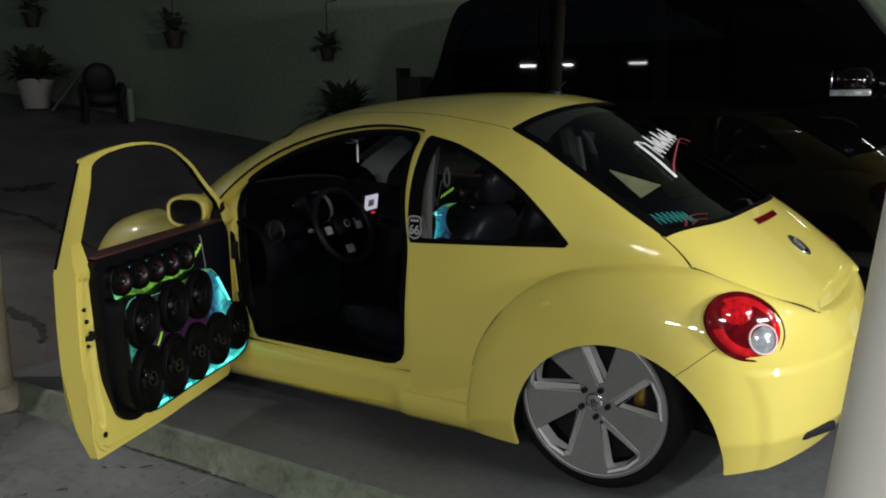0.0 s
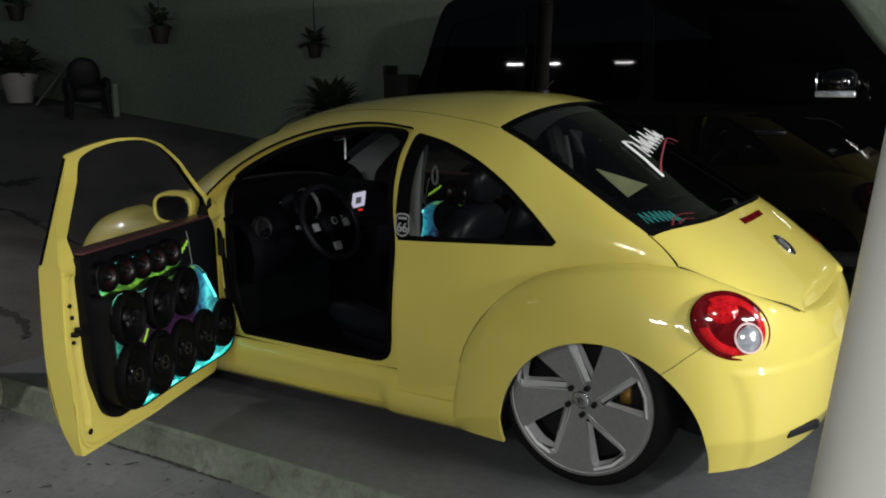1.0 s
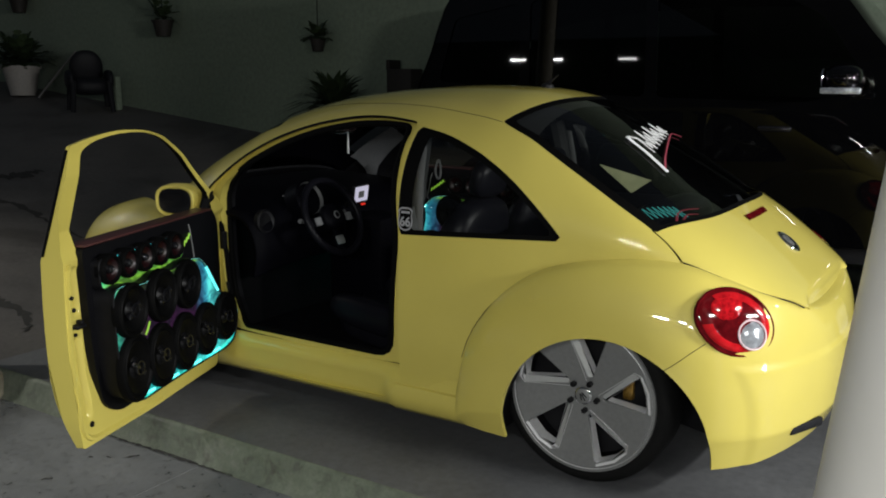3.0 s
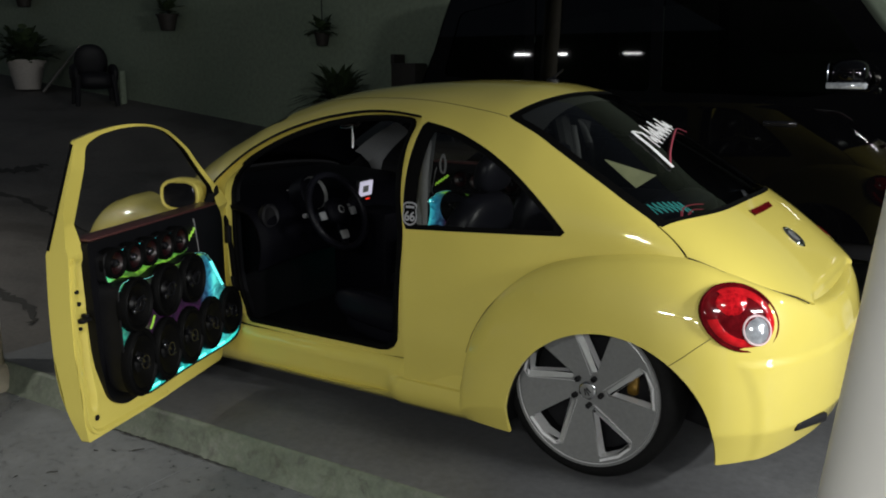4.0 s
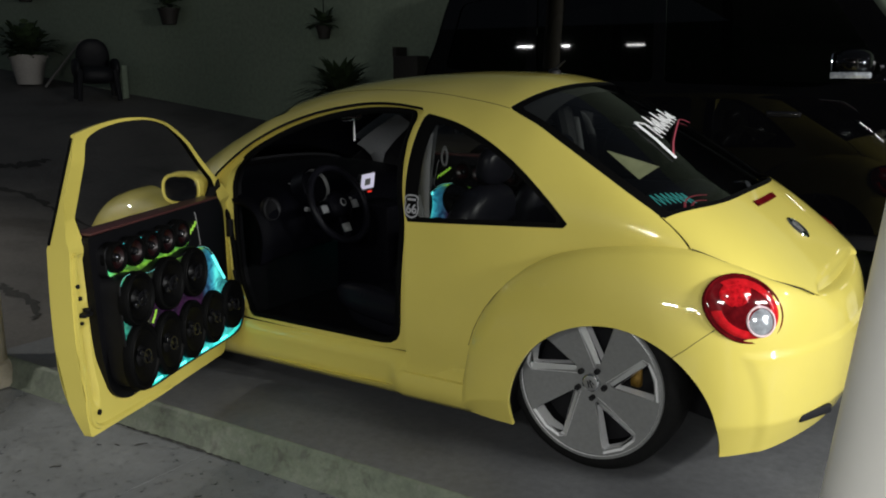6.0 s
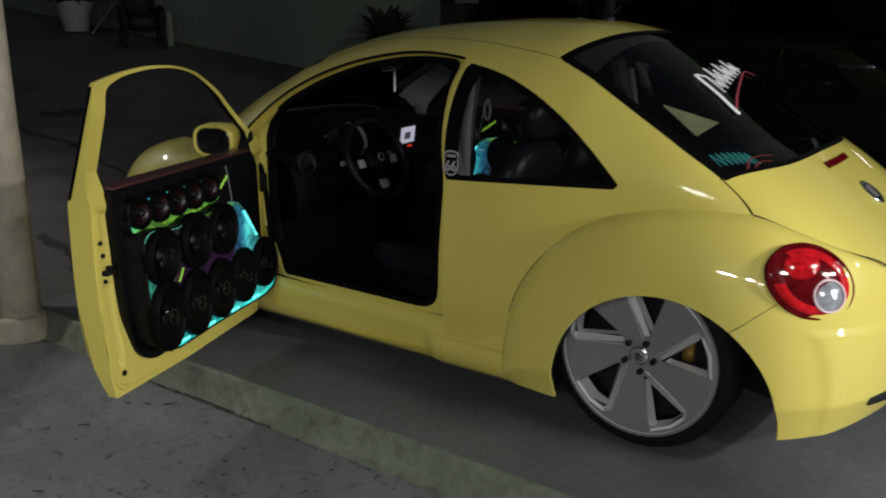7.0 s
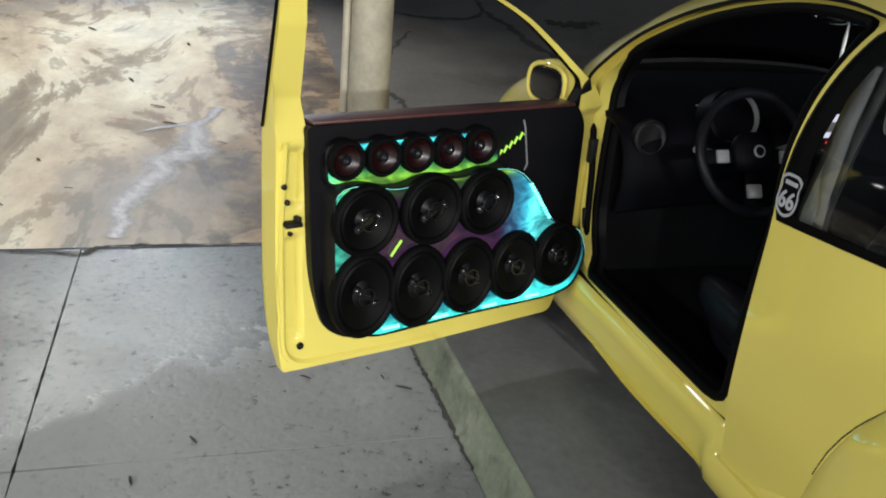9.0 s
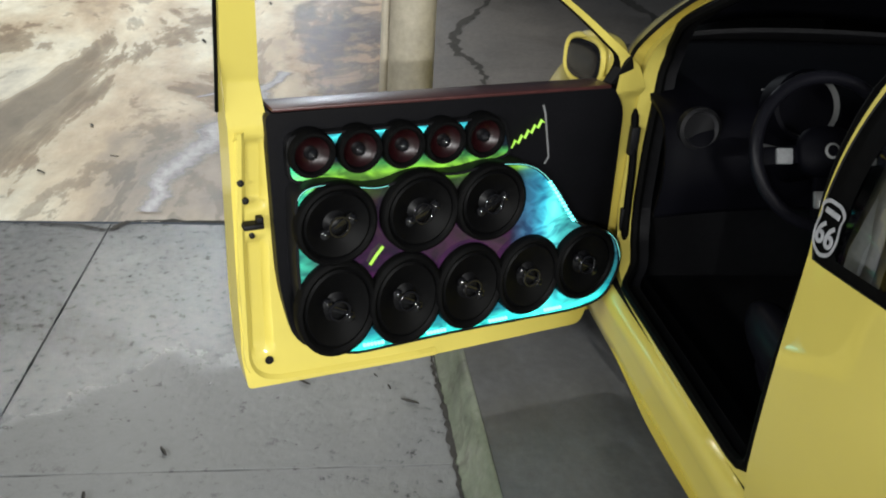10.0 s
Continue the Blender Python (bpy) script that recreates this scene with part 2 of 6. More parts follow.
# ground and wall
PAVEMENT = two_scale("pavement_concrete", [(0.085, 0.088, 0.090), (0.132, 0.136, 0.137), (0.150, 0.154, 0.154), (0.196, 0.20, 0.20)], 1.0, 30, (0.40, 0.62), 0.008, 0.4, detail=9, specks=(0.372, 0.412), blotch=(1.1, [(0.34, (0.72, 0.71, 0.70)), (0.46, (1.0, 1.0, 1.0)), (0.64, (1.08, 1.08, 1.08))]), wet=((1.0, 0.75, 0.0), (3.72, 3.86), (0.88, 0.90, 0.94), 0.22, 1.9))
STREET = two_scale("wet_stained_concrete", [(0.10, 0.085, 0.07)], 0.7, 7, (0.50, 0.70), 0.010, 0.25, detail=13, specks=(0.30, 0.38), stretch=(0.42, 0.95, 1.0), blotch=(1.15, [(0.36, (0.36, 0.32, 0.28)), (0.43, (0.58, 0.52, 0.46)), (0.445, (1.02, 1.01, 0.98)), (0.55, (1.20, 1.19, 1.16)), (0.565, (0.78, 0.76, 0.73)), (0.60, (0.66, 0.645, 0.62)), (0.615, (1.18, 1.18, 1.17))]), wet=((0.0, 1.0, 0.0), (1.98, 1.72), (0.52, 0.45, 0.37), 0.5, 1.6), veins=2.3, stops=[(0.34, (0.16, 0.14, 0.12)), (0.40, (0.25, 0.21, 0.165)), (0.44, (0.34, 0.275, 0.20)), (0.48, (0.42, 0.36, 0.275)), (0.53, (0.50, 0.465, 0.38)), (0.57, (0.55, 0.53, 0.46)), (0.62, (0.40, 0.39, 0.355)), (0.66, (0.60, 0.59, 0.55))])
# thin film of water that breaks up towards its edges
WATER, wnn, wnl, wnb = principled("shallow_water")
# pale base colour paints in the light that the water mirrors
wnb.inputs["Base Color"].default_value = (0.46, 0.46, 0.49, 1)
wnb.inputs["Roughness"].default_value = 0.24
w_uv, w_sep = wnn.new("ShaderNodeTexCoord"), wnn.new("ShaderNodeSeparateXYZ")
wnl.new(w_uv.outputs["UV"], w_sep.inputs[0])
w_edge = ramp(wnn, wnl, w_sep.outputs[1], [(0.0, (0, 0, 0)), (0.5, (1, 1, 1)), (1.0, (0, 0, 0))])
w_noise = noise_tex(wnn, wnl, 14, 8, 0.65)
w_sum = wnn.new("ShaderNodeMath")
w_sum.operation = "ADD"
wnl.new(w_edge.outputs[0], w_sum.inputs[0])
wnl.new(w_noise.outputs["Fac"], w_sum.inputs[1])
w_alpha = wnn.new("ShaderNodeMapRange")
w_alpha.inputs["From Min"].default_value, w_alpha.inputs["From Max"].default_value = 0.78, 1.42
wnl.new(w_sum.outputs[0], w_alpha.inputs["Value"])
wnl.new(w_alpha.outputs["Result"], wnb.inputs["Alpha"])
bump(wnn, wnl, w_noise.outputs["Fac"], wnb, 0.8, 0.02)
ASPHALT = two_scale("grey_asphalt", [(0.072, 0.067, 0.062), (0.108, 0.099, 0.092), (0.138, 0.126, 0.116)], 0.7, 30, (0.55, 0.75), 0.004, blotch=(0.9, [(0.36, (0.7, 0.68, 0.66)), (0.48, (1.0, 1.0, 1.0)), (0.66, (1.1, 1.08, 1.06))]))
LIGHTSLAB = two_scale("light_slab", [(0.072, 0.073, 0.077), (0.105, 0.107, 0.111), (0.135, 0.137, 0.141)], 0.9, 25, (0.4, 0.65), 0.003)
KERB = two_scale("green_kerb_paint", [(0.120, 0.124, 0.116), (0.132, 0.145, 0.120), (0.160, 0.174, 0.144), (0.19, 0.195, 0.176)], 7.0, 34, (0.5, 0.7), 0.006, detail=11, blotch=(9.0, [(0.36, (0.66, 0.64, 0.60)), (0.47, (0.94, 1.0, 0.88)), (0.58, (1.0, 1.04, 0.93)), (0.66, (1.22, 1.2, 1.15))]))
PLASTER = two_scale("pale_green_plaster", [(0.165, 0.21, 0.15), (0.21, 0.25, 0.187)], 0.6, 20, (0.75, 0.9), 0.003)
CREAM = two_scale("cream_paint", [(0.34, 0.30, 0.225), (0.44, 0.395, 0.305), (0.52, 0.47, 0.375)], 2.4, 14, (0.45, 0.65), 0.002)
WHITEPAINT = plain("white_paint", (0.74, 0.715, 0.66), 0.42, vary=0.05, scale=2.5)
LEAF = plain("dark_leaf", (0.03, 0.048, 0.02), 0.5, vary=0.4, scale=6)
POT = plain("dark_pot", (0.015, 0.012, 0.009), 0.7, vary=0.3)
POTWHITE = plain("pale_pot", (0.30, 0.28, 0.26), 0.7, vary=0.1)
DARKPLASTIC = plain("dark_chair_plastic", (0.009, 0.009, 0.011), 0.55, vary=0.2, **{"Specular IOR Level": 0.2})
PALETRIM = plain("pale_inner_panel", (0.52, 0.52, 0.30), 0.5, vary=0.15, scale=12)
CRACK = plain("crack_dirt", (0.03, 0.028, 0.025), 0.95, vary=0.4)

# ---------------------------------------------------------------- mesh helpers


def mesh_of(name, verts, faces, mats, slots=None, smooth=True, angle=40, uvs=None):
    me = bpy.data.meshes.new(name)
    me.from_pydata([tuple(v) for v in verts], [], [tuple(f) for f in faces])
    for m in (mats if isinstance(mats, (list, tuple)) else [mats]):
        me.materials.append(m)
    if slots is not None:
        me.polygons.foreach_set("material_index", list(slots))
    if uvs is not None:
        layer = me.uv_layers.new(name="UVMap")
        for loop in me.loops:
            layer.data[loop.index].uv = uvs[loop.vertex_index]
    me.validate()
    if smooth:
        me.polygons.foreach_set("use_smooth", [True] * len(me.polygons))
        me.set_sharp_from_angle(angle=radians(angle))
    me.update()
    return me


def part(name, geo, mats, parent=None, label="", slots=None, smooth=True, angle=40, uvs=None, kind=""):
    verts, faces = geo[0], geo[1]
    if len(geo) > 2 and slots is None:
        slots = geo[2] if isinstance(geo[2], (list, tuple)) else None
    ob = new(name, mesh_of(name, verts, faces, mats, slots, smooth, angle, uvs))
    if parent is not None:
        ob.parent = parent
    return tagged(ob, label=label, kind=kind)


def thing(name, label, category, group=""):
    ob = new(name)
    ob.empty_display_size = 0.1
    return tagged(ob, label=label, category=category, group=group)


def join(*geos):
    """Joins (verts, faces, slot) pieces into one."""
    verts, faces, slots, n = [], [], [], 0
    for g in geos:
        v, f = g[0], g[1]
        s = g[2] if len(g) > 2 else 0
        verts += [tuple(p) for p in v]
        faces += [tuple(i + n for i in q) for q in f]
        slots += list(s) if isinstance(s, (list, tuple)) else [s] * len(f)
        n += len(v)
    return verts, faces, slots


def move(geo, m):
    return ([tuple(m @ Vector(p)) for p in geo[0]], *geo[1:])


def curve(table):
    """A smooth function through (x, value) pairs."""
    t = sorted(table)
    xs, ys = np.array([p[0] for p in t], float), np.array([p[1] for p in t], float)
    d = np.diff(ys) / np.diff(xs)
    m = np.concatenate([[d[0]], np.where(d[:-1] * d[1:] > 0, 2 * d[:-1] * d[1:] / np.where(d[:-1] + d[1:] == 0, 1, d[:-1] + d[1:]), 0), [d[-1]]])

    def f(x):
        x = np.clip(np.asarray(x, float), xs[0], xs[-1])
        i = np.clip(np.searchsorted(xs, x) - 1, 0, len(xs) - 2)
        h = xs[i + 1] - xs[i]
        s = (x - xs[i]) / h
        return (2 * s**3 - 3 * s**2 + 1) * ys[i] + (s**3 - 2 * s**2 + s) * h * m[i] + (3 * s**2 - 2 * s**3) * ys[i + 1] + (s**3 - s**2) * h * m[i + 1]

    return f


def smooth_loop(points, n=6, closed=True, tension=0.5):
    """Catmull-Rom through 2D or 3D points."""
    p = [np.array(q, float) for q in points]
    out, k = [], len(p)
    for i in range(k if closed else k - 1):
        a, b, c, d = (p[(i + j) % k] if closed else p[min(max(i + j, 0), k - 1)] for j in (-1, 0, 1, 2))
        for s in np.arange(n) / n:
            out.append(b + s * tension * (c - a) + s * s * (2 * tension * a + (tension - 3) * b + (3 - 2 * tension) * c - tension * d) + s**3 * (-tension * a + (2 - tension) * b + (tension - 2) * c + tension * d))
    if not closed:
        out.append(p[-1])
    return np.array(out)


def rounded(points, radius, n=5):
    """A polygon with rounded corners: points (x, z) or (x, z, own radius)."""
    out, k = [], len(points)
    for i in range(k):
        a, b, c = (np.array(points[(i + j) % k][:2], float) for j in (-1, 0, 1))
        r = points[i][2] if len(points[i]) > 2 else radius
        u, v = (a - b) / np.linalg.norm(a - b), (c - b) / np.linalg.norm(c - b)
        r = min(r, 0.45 * np.linalg.norm(a - b), 0.45 * np.linalg.norm(c - b))
        for s in np.linspace(0, 1, n):
            out.append((1 - s) ** 2 * (b + r * u) + 2 * s * (1 - s) * b + s * s * (b + r * v))
    return np.array(out)


def sdf(poly, x, z):
    """Signed distance to a closed polygon, negative inside."""
    x, z = np.asarray(x, float), np.asarray(z, float)
    best, inside = np.full(x.shape, 1e9), np.zeros(x.shape, bool)
    for (ax, az), (bx, bz) in zip(poly, np.roll(poly, -1, axis=0)):
        ex, ez = bx - ax, bz - az
        t = np.clip(((x - ax) * ex + (z - az) * ez) / (ex * ex + ez * ez + 1e-12), 0, 1)
        best = np.minimum(best, np.hypot(x - ax - t * ex, z - az - t * ez))
        cross = (az > z) != (bz > z)
        with np.errstate(divide="ignore", invalid="ignore"):
            inside ^= cross & (x < (bx - ax) * (z - az) / (bz - az + 1e-15) + ax)
    return np.where(inside, -best, best)


def clip_mesh(verts, faces, f):
    """Keeps what has f >= 0, cutting faces along f = 0. Extra columns of verts are carried along."""
    verts = np.asarray(verts, float)
    new_v, index, cuts, out = [], {}, {}, []

    def keep(i):
        if i not in index:
            index[i] = len(new_v)
            new_v.append(verts[i])
        return index[i]

    def cut(i, j):
        key = (min(i, j), max(i, j))
        if key not in cuts:
            s = f[key[0]] / (f[key[0]] - f[key[1]])
            if s < 0.015 or s > 0.985:
                return keep(key[0] if s < 0.5 else key[1])
            cuts[key] = len(new_v)
            new_v.append(verts[key[0]] * (1 - s) + verts[key[1]] * s)
        return cuts[key]

    for q in faces:
        ins = [f[i] >= 0 for i in q]
        if not any(ins):
            continue
        if all(ins):
            out.append([keep(i) for i in q])
            continue
        poly = []
        for k, i in enumerate(q):
            j = q[(k + 1) % len(q)]
            if f[i] >= 0:
                poly.append(keep(i))
            if (f[i] >= 0) != (f[j] >= 0):
                poly.append(cut(i, j))
        poly = [i for k, i in enumerate(poly) if i != poly[k - 1]]
        if len(set(poly)) == len(poly) > 2:
            out.append(poly)
    return np.array(new_v) if new_v else np.zeros((0, verts.shape[1])), out


def grid_faces(rows, cols, closed=False):
    out = []
    for i in range(rows - 1):
        for j in range(cols if closed else cols - 1):
            k = (j + 1) % cols
            out.append((i * cols + j, i * cols + k, (i + 1) * cols + k, (i + 1) * cols + j))
    return out


def box(cx, cy, cz, sx, sy, sz, bevel=0.0, slot=0):
    bm = bmesh.new()
    bmesh.ops.create_cube(bm, size=1)
    bmesh.ops.scale(bm, vec=(sx, sy, sz), verts=bm.verts)
    if bevel:
        bmesh.ops.bevel(bm, geom=bm.edges[:], offset=bevel, segments=2, profile=0.5, affect="EDGES")
    bmesh.ops.translate(bm, vec=(cx, cy, cz), verts=bm.verts)
    bm.verts.ensure_lookup_table()
    g = ([tuple(v.co) for v in bm.verts], [tuple(v.index for v in q.verts) for q in bm.faces], slot)
    bm.free()
    return g


def lathe(profile, n=32, slots=None):
    """Turns (radius, height) pairs round the z axis."""
    verts, faces, sl = [], [], []
    for r, h in profile:
        for k in range(n):
            a = 2 * math.pi * k / n
            verts.append((r * math.cos(a), r * math.sin(a), h))
    for i in range(len(profile) - 1):
        for k in range(n):
            j = (k + 1) % n
            faces.append((i * n + k, i * n + j, (i + 1) * n + j, (i + 1) * n + k))
            sl.append(slots[i] if slots else 0)
    return verts, faces, sl


def tube(points, radius, n=8, closed=False, slot=0, flat=1.0):
    """A round bar along 3D points; radius may be a list."""
    pts = [Vector(p) for p in points]
    verts, faces, k = [], [], len(pts)
    up = Vector((0, 0, 1))
    for i, p in enumerate(pts):
        a = pts[i - 1] if i or closed else pts[0]
        b = pts[(i + 1) % k] if i < k - 1 or closed else pts[-1]
        d = (b - a).normalized()
        if abs(d.dot(up)) > 0.98:
            up = Vector((0, 1, 0))
        s = d.cross(up).normalized()
        u = s.cross(d).normalized()
        r = radius[i] if isinstance(radius, (list, tuple)) else radius
        for j in range(n):
            t = 2 * math.pi * j / n
            verts.append(tuple(p + r * (math.cos(t) * s + flat * math.sin(t) * u)))
    for i in range(k if closed else k - 1):
        for j in range(n):
            q = (j + 1) % n
            faces.append((i * n + j, i * n + q, ((i + 1) % k) * n + q, ((i + 1) % k) * n + j))
    if not closed:
        faces.append(tuple(range(n))[::-1])
        faces.append(tuple((k - 1) * n + j for j in range(n)))
    return verts, faces, slot


def prism(poly, y0, y1, slot=0):
    """A polygon (x, z) drawn out along y."""
    k = len(poly)
    verts = [(x, y0, z) for x, z in poly] + [(x, y1, z) for x, z in poly]
    faces = [tuple(range(k)), tuple(range(2 * k - 1, k - 1, -1))]
    faces += [(i, i + k, (i + 1) % k + k, (i + 1) % k) for i in range(k)]
    return verts, faces, slot


def aim(place, normal, spin=0.0):
    """A pose whose z axis points along normal."""
    q = Vector(normal).to_track_quat("Z", "Y").to_matrix().to_4x4()
    return Matrix.Translation(place) @ q @ Matrix.Rotation(spin, 4, "Z")

# ---------------------------------------------------------------- ground


def ground_z(x, y):
    if x < 3.2:
        return -0.125
    far = min(x, 16) - 3.2
    near = -0.125 + (0.09 + 0.022 * max(0.0, min(2.0 - y, 3.2))) * far
    bank = min(max((-1.2 - y) / 2.8, 0.0), 1.0) * min(1.0, far / 2.5)
    return near + (0.54 + 0.112 * far - near) * bank


# the street edge runs from the pavement joint away to the far side
def edge_y(x):
    return 1.10 - (x - 3.2) * 0.042


gx = list(np.linspace(3.215, 9, 30)) + [10, 12, 16, 30, 60]
gy = list(np.linspace(-9, -2, 8)) + list(np.linspace(-1.5, 8, 39)) + [10, 14, 30, 60]
gv = np.array([(x, y, ground_z(x, y)) for x in gx for y in gy])
gf = grid_faces(len(gx), len(gy))
side = np.array([y - edge_y(x) for x, y, z in gv])
v, f = clip_mesh(gv, gf, side)
f = [q[::-1] for q in f]
tagged(part("road_street", (v, f), STREET, smooth=True), "wet water-stained concrete street with brown patches", "street", kind="structure")
v, f = clip_mesh(gv, gf, -side)
f = [q[::-1] for q in f]
tagged(part("road_drive", (v, f), ASPHALT), "grey cracked asphalt drive rising to the wall", "driveway", kind="structure")
# ground under everything else
base = [(x, y, -0.16) for x in (-60, 3.2) for y in (-60, 60)]
tagged(part("ground", (base, [(0, 2, 3, 1)]), PAVEMENT), "plain concrete ground of the yard", "ground", kind="structure")


def slab(name, x0, x1, y0, y1, z, mat, parent, gap=0.006, depth=0.05, chips=0.0):
    """A slab with slightly rounded edges that are chipped along the joints."""
    n, ring = 28, []
    for k in range(4 * n):
        side_, t_ = k // n, k % n / n
        px, py, nx, ny = ((x0 + (x1 - x0) * t_, y0, 0, 1), (x1, y0 + (y1 - y0) * t_, -1, 0), (x1 - (x1 - x0) * t_, y1, 0, -1), (x0, y1 - (y1 - y0) * t_, 1, 0))[side_]
        d = gap / 2 + chips * (abs(noise.noise((px * 9, py * 9, 3))) + max(0.0, 3 * noise.noise((px * 3, py * 3, 8)) - 1.2))
        if k % n == 0:
            nx, ny = ((1, 1), (-1, 1), (-1, -1), (1, -1))[side_]
        ring.append((px + nx * d, py + ny * d, nx, ny))
    v = [(x, y, z - depth) for x, y, nx, ny in ring] + [(x, y, z - 0.001) for x, y, nx, ny in ring] + [(x + nx * 0.0008, y + ny * 0.0008, z) for x, y, nx, ny in ring]
    return part(name, (v, grid_faces(3, 4 * n, True) + [tuple(range(8 * n, 12 * n))]), mat, parent, smooth=False)


pavement = tagged(new("pavement"), "worn grey concrete pavement slabs with dark joints", "pavement", kind="structure")
for x0, x1 in [(-4.0, -1.9), (-1.9, -0.2), (-0.2, 1.5), (1.5, 3.2)]:
    for y0, y1 in [(1.263, 2.57), (2.57, 3.9), (3.9, 5.2), (5.2, 6.6)]:
        slab("slab", x0, x1, y0, y1, -0.125, PAVEMENT, pavement, 0.002, 0.05, 0.006)
platform = tagged(new("floor"), "raised forecourt floor of smooth grey concrete", "floor", kind="structure")
for x0, x1 in [(-6.0, -3.4), (-3.4, -1.45), (-1.45, 3.2)]:
    for y0, y1 in [(-8.0, -1.5), (-1.5, 1.195)]:
        slab("slab", x0, x1, y0, y1, 0.0, LIGHTSLAB, platform, 0.004, 0.1)
# kerb with worn green paint: a battered face with an uneven edge
kx = np.linspace(-6, 3.2, 120)
rows = []
for x in kx:
    j = 0.006 * noise.noise((x * 5, 0, 0))
    rows += [(x, 1.194, -0.10), (x, 1.194, 0.002), (x, 1.203 + j, 0.001), (x, 1.217 + j, -0.012), (x, 1.243 + j, -0.112), (x, 1.262 + j, -0.124), (x, 1.266, -0.16)]
tagged(part("kerb", (rows, grid_faces(len(kx), 7)), KERB, angle=60), "low concrete kerb with worn green paint", "kerb", kind="structure")



def surface_z(x, y):
    return ground_z(x, y) + 0.004


def leaves_flat(length, seed):
    """A small curled leaf."""
    rnd = random.Random(seed)
    verts, w = [], length * 0.28
    for t_ in (0.0, 0.3, 0.65, 1.0):
        for side_ in (-1, 0, 1):
            verts.append(((t_ - 0.5) * length * 2, side_ * w * math.sin(math.pi * (0.08 + 0.84 * t_)), (0.004 if side_ else 0.0) + 0.006 * rnd.random() * t_))
    return verts, grid_faces(4, 3)


def ribbon(name, points, width, mat, label, seed, lift=0.0, ragged=0.5, cat="crack", sway=0.3):
    """A thin uneven strip lying on the ground along a line."""
    rnd = random.Random(seed)
    pts = smooth_loop(points, 18 if cat == "puddle" else 9, False)
    tang = np.gradient(pts, axis=0)
    verts = []
    for k, ((x, y), (tx, ty)) in enumerate(zip(pts, tang)):
        n = math.hypot(tx, ty) or 1
        s = k / (len(pts) - 1)
        calm = cat == "puddle"
        w = width * (0.25 + 0.75 * math.sin(math.pi * min(max(s, 0.06), 0.94))) * ((1 + 1.6 * ragged * noise.noise((k * 0.11, seed, 0))) if calm else rnd.uniform(1 - ragged, 1 + ragged))
        ox, oy = (0.3 * width * noise.noise((k * 0.07, seed, 5 + q)) for q in (0, 9)) if calm else (rnd.uniform(-sway, sway) * width for q in (0, 9))
        for side_ in (0.5, -0.5):
            px, py = x + ox - ty / n * w * side_, y + oy + tx / n * w * side_
            verts.append((px, py, surface_z(px, py) + lift))
    film_uv = [(k // 2 / len(pts), k % 2) for k in range(len(verts))]
    tagged(part(name, (verts, grid_faces(len(pts), 2)), mat, smooth=False, uvs=film_uv), label, cat, kind="structure")


CRACKS = [
    [(8.5, -0.85), (7.72, -0.73), (7.2, -0.82), (6.68, -0.85), (6.3, -0.93), (5.77, -0.86), (5.2, -0.8)],
    [(7.72, -0.73), (7.5, -0.5), (7.6, -0.1), (7.9, 0.2)],
    [(7.14, 0.16), (6.55, 0.47), (6.0, 0.69), (5.63, 0.71), (5.3, 0.60), (5.02, 0.62)],
    [(7.3, -1.2), (7.1, -1.4), (7.05, -1.7)],
    [(4.5, 0.40), (4.36, 0.44), (4.03, 0.47), (3.75, 0.62)],
]
for k, c in enumerate(CRACKS):
    ribbon("crack", c, 0.07 if k != 3 else 0.16, CRACK, "dark dirt-filled crack in the asphalt", k)
ribbon("crack", [(2.1, 1.275), (1.95, 1.273), (1.836, 1.268), (1.64, 1.264), (1.5, 1.268), (1.30, 1.267)], 0.016, CRACK, "dark crack along the foot of the kerb", 21, 0.001, 0.8)
ribbon("crack", [(3.24, 1.4), (3.21, 1.75), (3.215, 2.2), (3.21, 2.48), (3.12, 2.57), (3.17, 2.72), (3.2, 3.1)], 0.022, CRACK, "dark broken joint between pavement and street", 22, 0.002, 0.7)
ribbon("water", [(3.3, 2.43), (3.62, 2.404), (4.087, 2.296), (4.358, 2.17), (4.5, 2.05), (4.66, 2.07), (4.94, 2.02), (5.24, 1.88)], 0.46, WATER, "thin trail of water on the street", 23, 0.002, 0.25, "puddle", 0.2)
ribbon("water", [(4.98, 2.03), (4.93, 2.15), (4.86, 2.28), (4.785, 2.40)], 0.12, WATER, "small trail of water on the street", 24, 0.003, 0.3, "puddle", 0.12)


for k, (x, y, a, l) in enumerate([(1.80, 1.37, 70, 0.03), (1.885, 1.43, 20, 0.014), (1.95, 1.47, 40, 0.01), (2.0, 1.81, 110, 0.018), (1.915, 1.70, 60, 0.022), (1.58, 2.08, 30, 0.022), (1.40, 2.25, 10, 0.02)]):
    g = move(leaves_flat(l, k), pose(x, y, -0.1215, 0, 0, a))
    tagged(part("dry_leaf", g, CRACK, smooth=False), "small dry dark leaf on the pavement", "leaf", "leaves on the pavement")

for k, (x, y, a, l) in enumerate([(5.9, 2.5, 20, 0.05), (5.3, 2.3, 75, 0.05), (4.95, 2.2, 80, 0.06), (4.6, 1.9, 60, 0.03), (7.4, 2.9, 40, 0.06), (7.0, 2.1, 10, 0.05), (4.3, 2.9, 30, 0.025), (3.9, 2.7, 100, 0.02), (3.7, 3.0, 60, 0.025)]):
    g = move(leaves_flat(l, 40 + k), pose(x, y, ground_z(x, y) + 0.004, 0, -5, a))
    tagged(part("dry_leaf", g, CRACK, smooth=False), "small dry dark leaf on the wet street", "leaf", "leaves on the street")

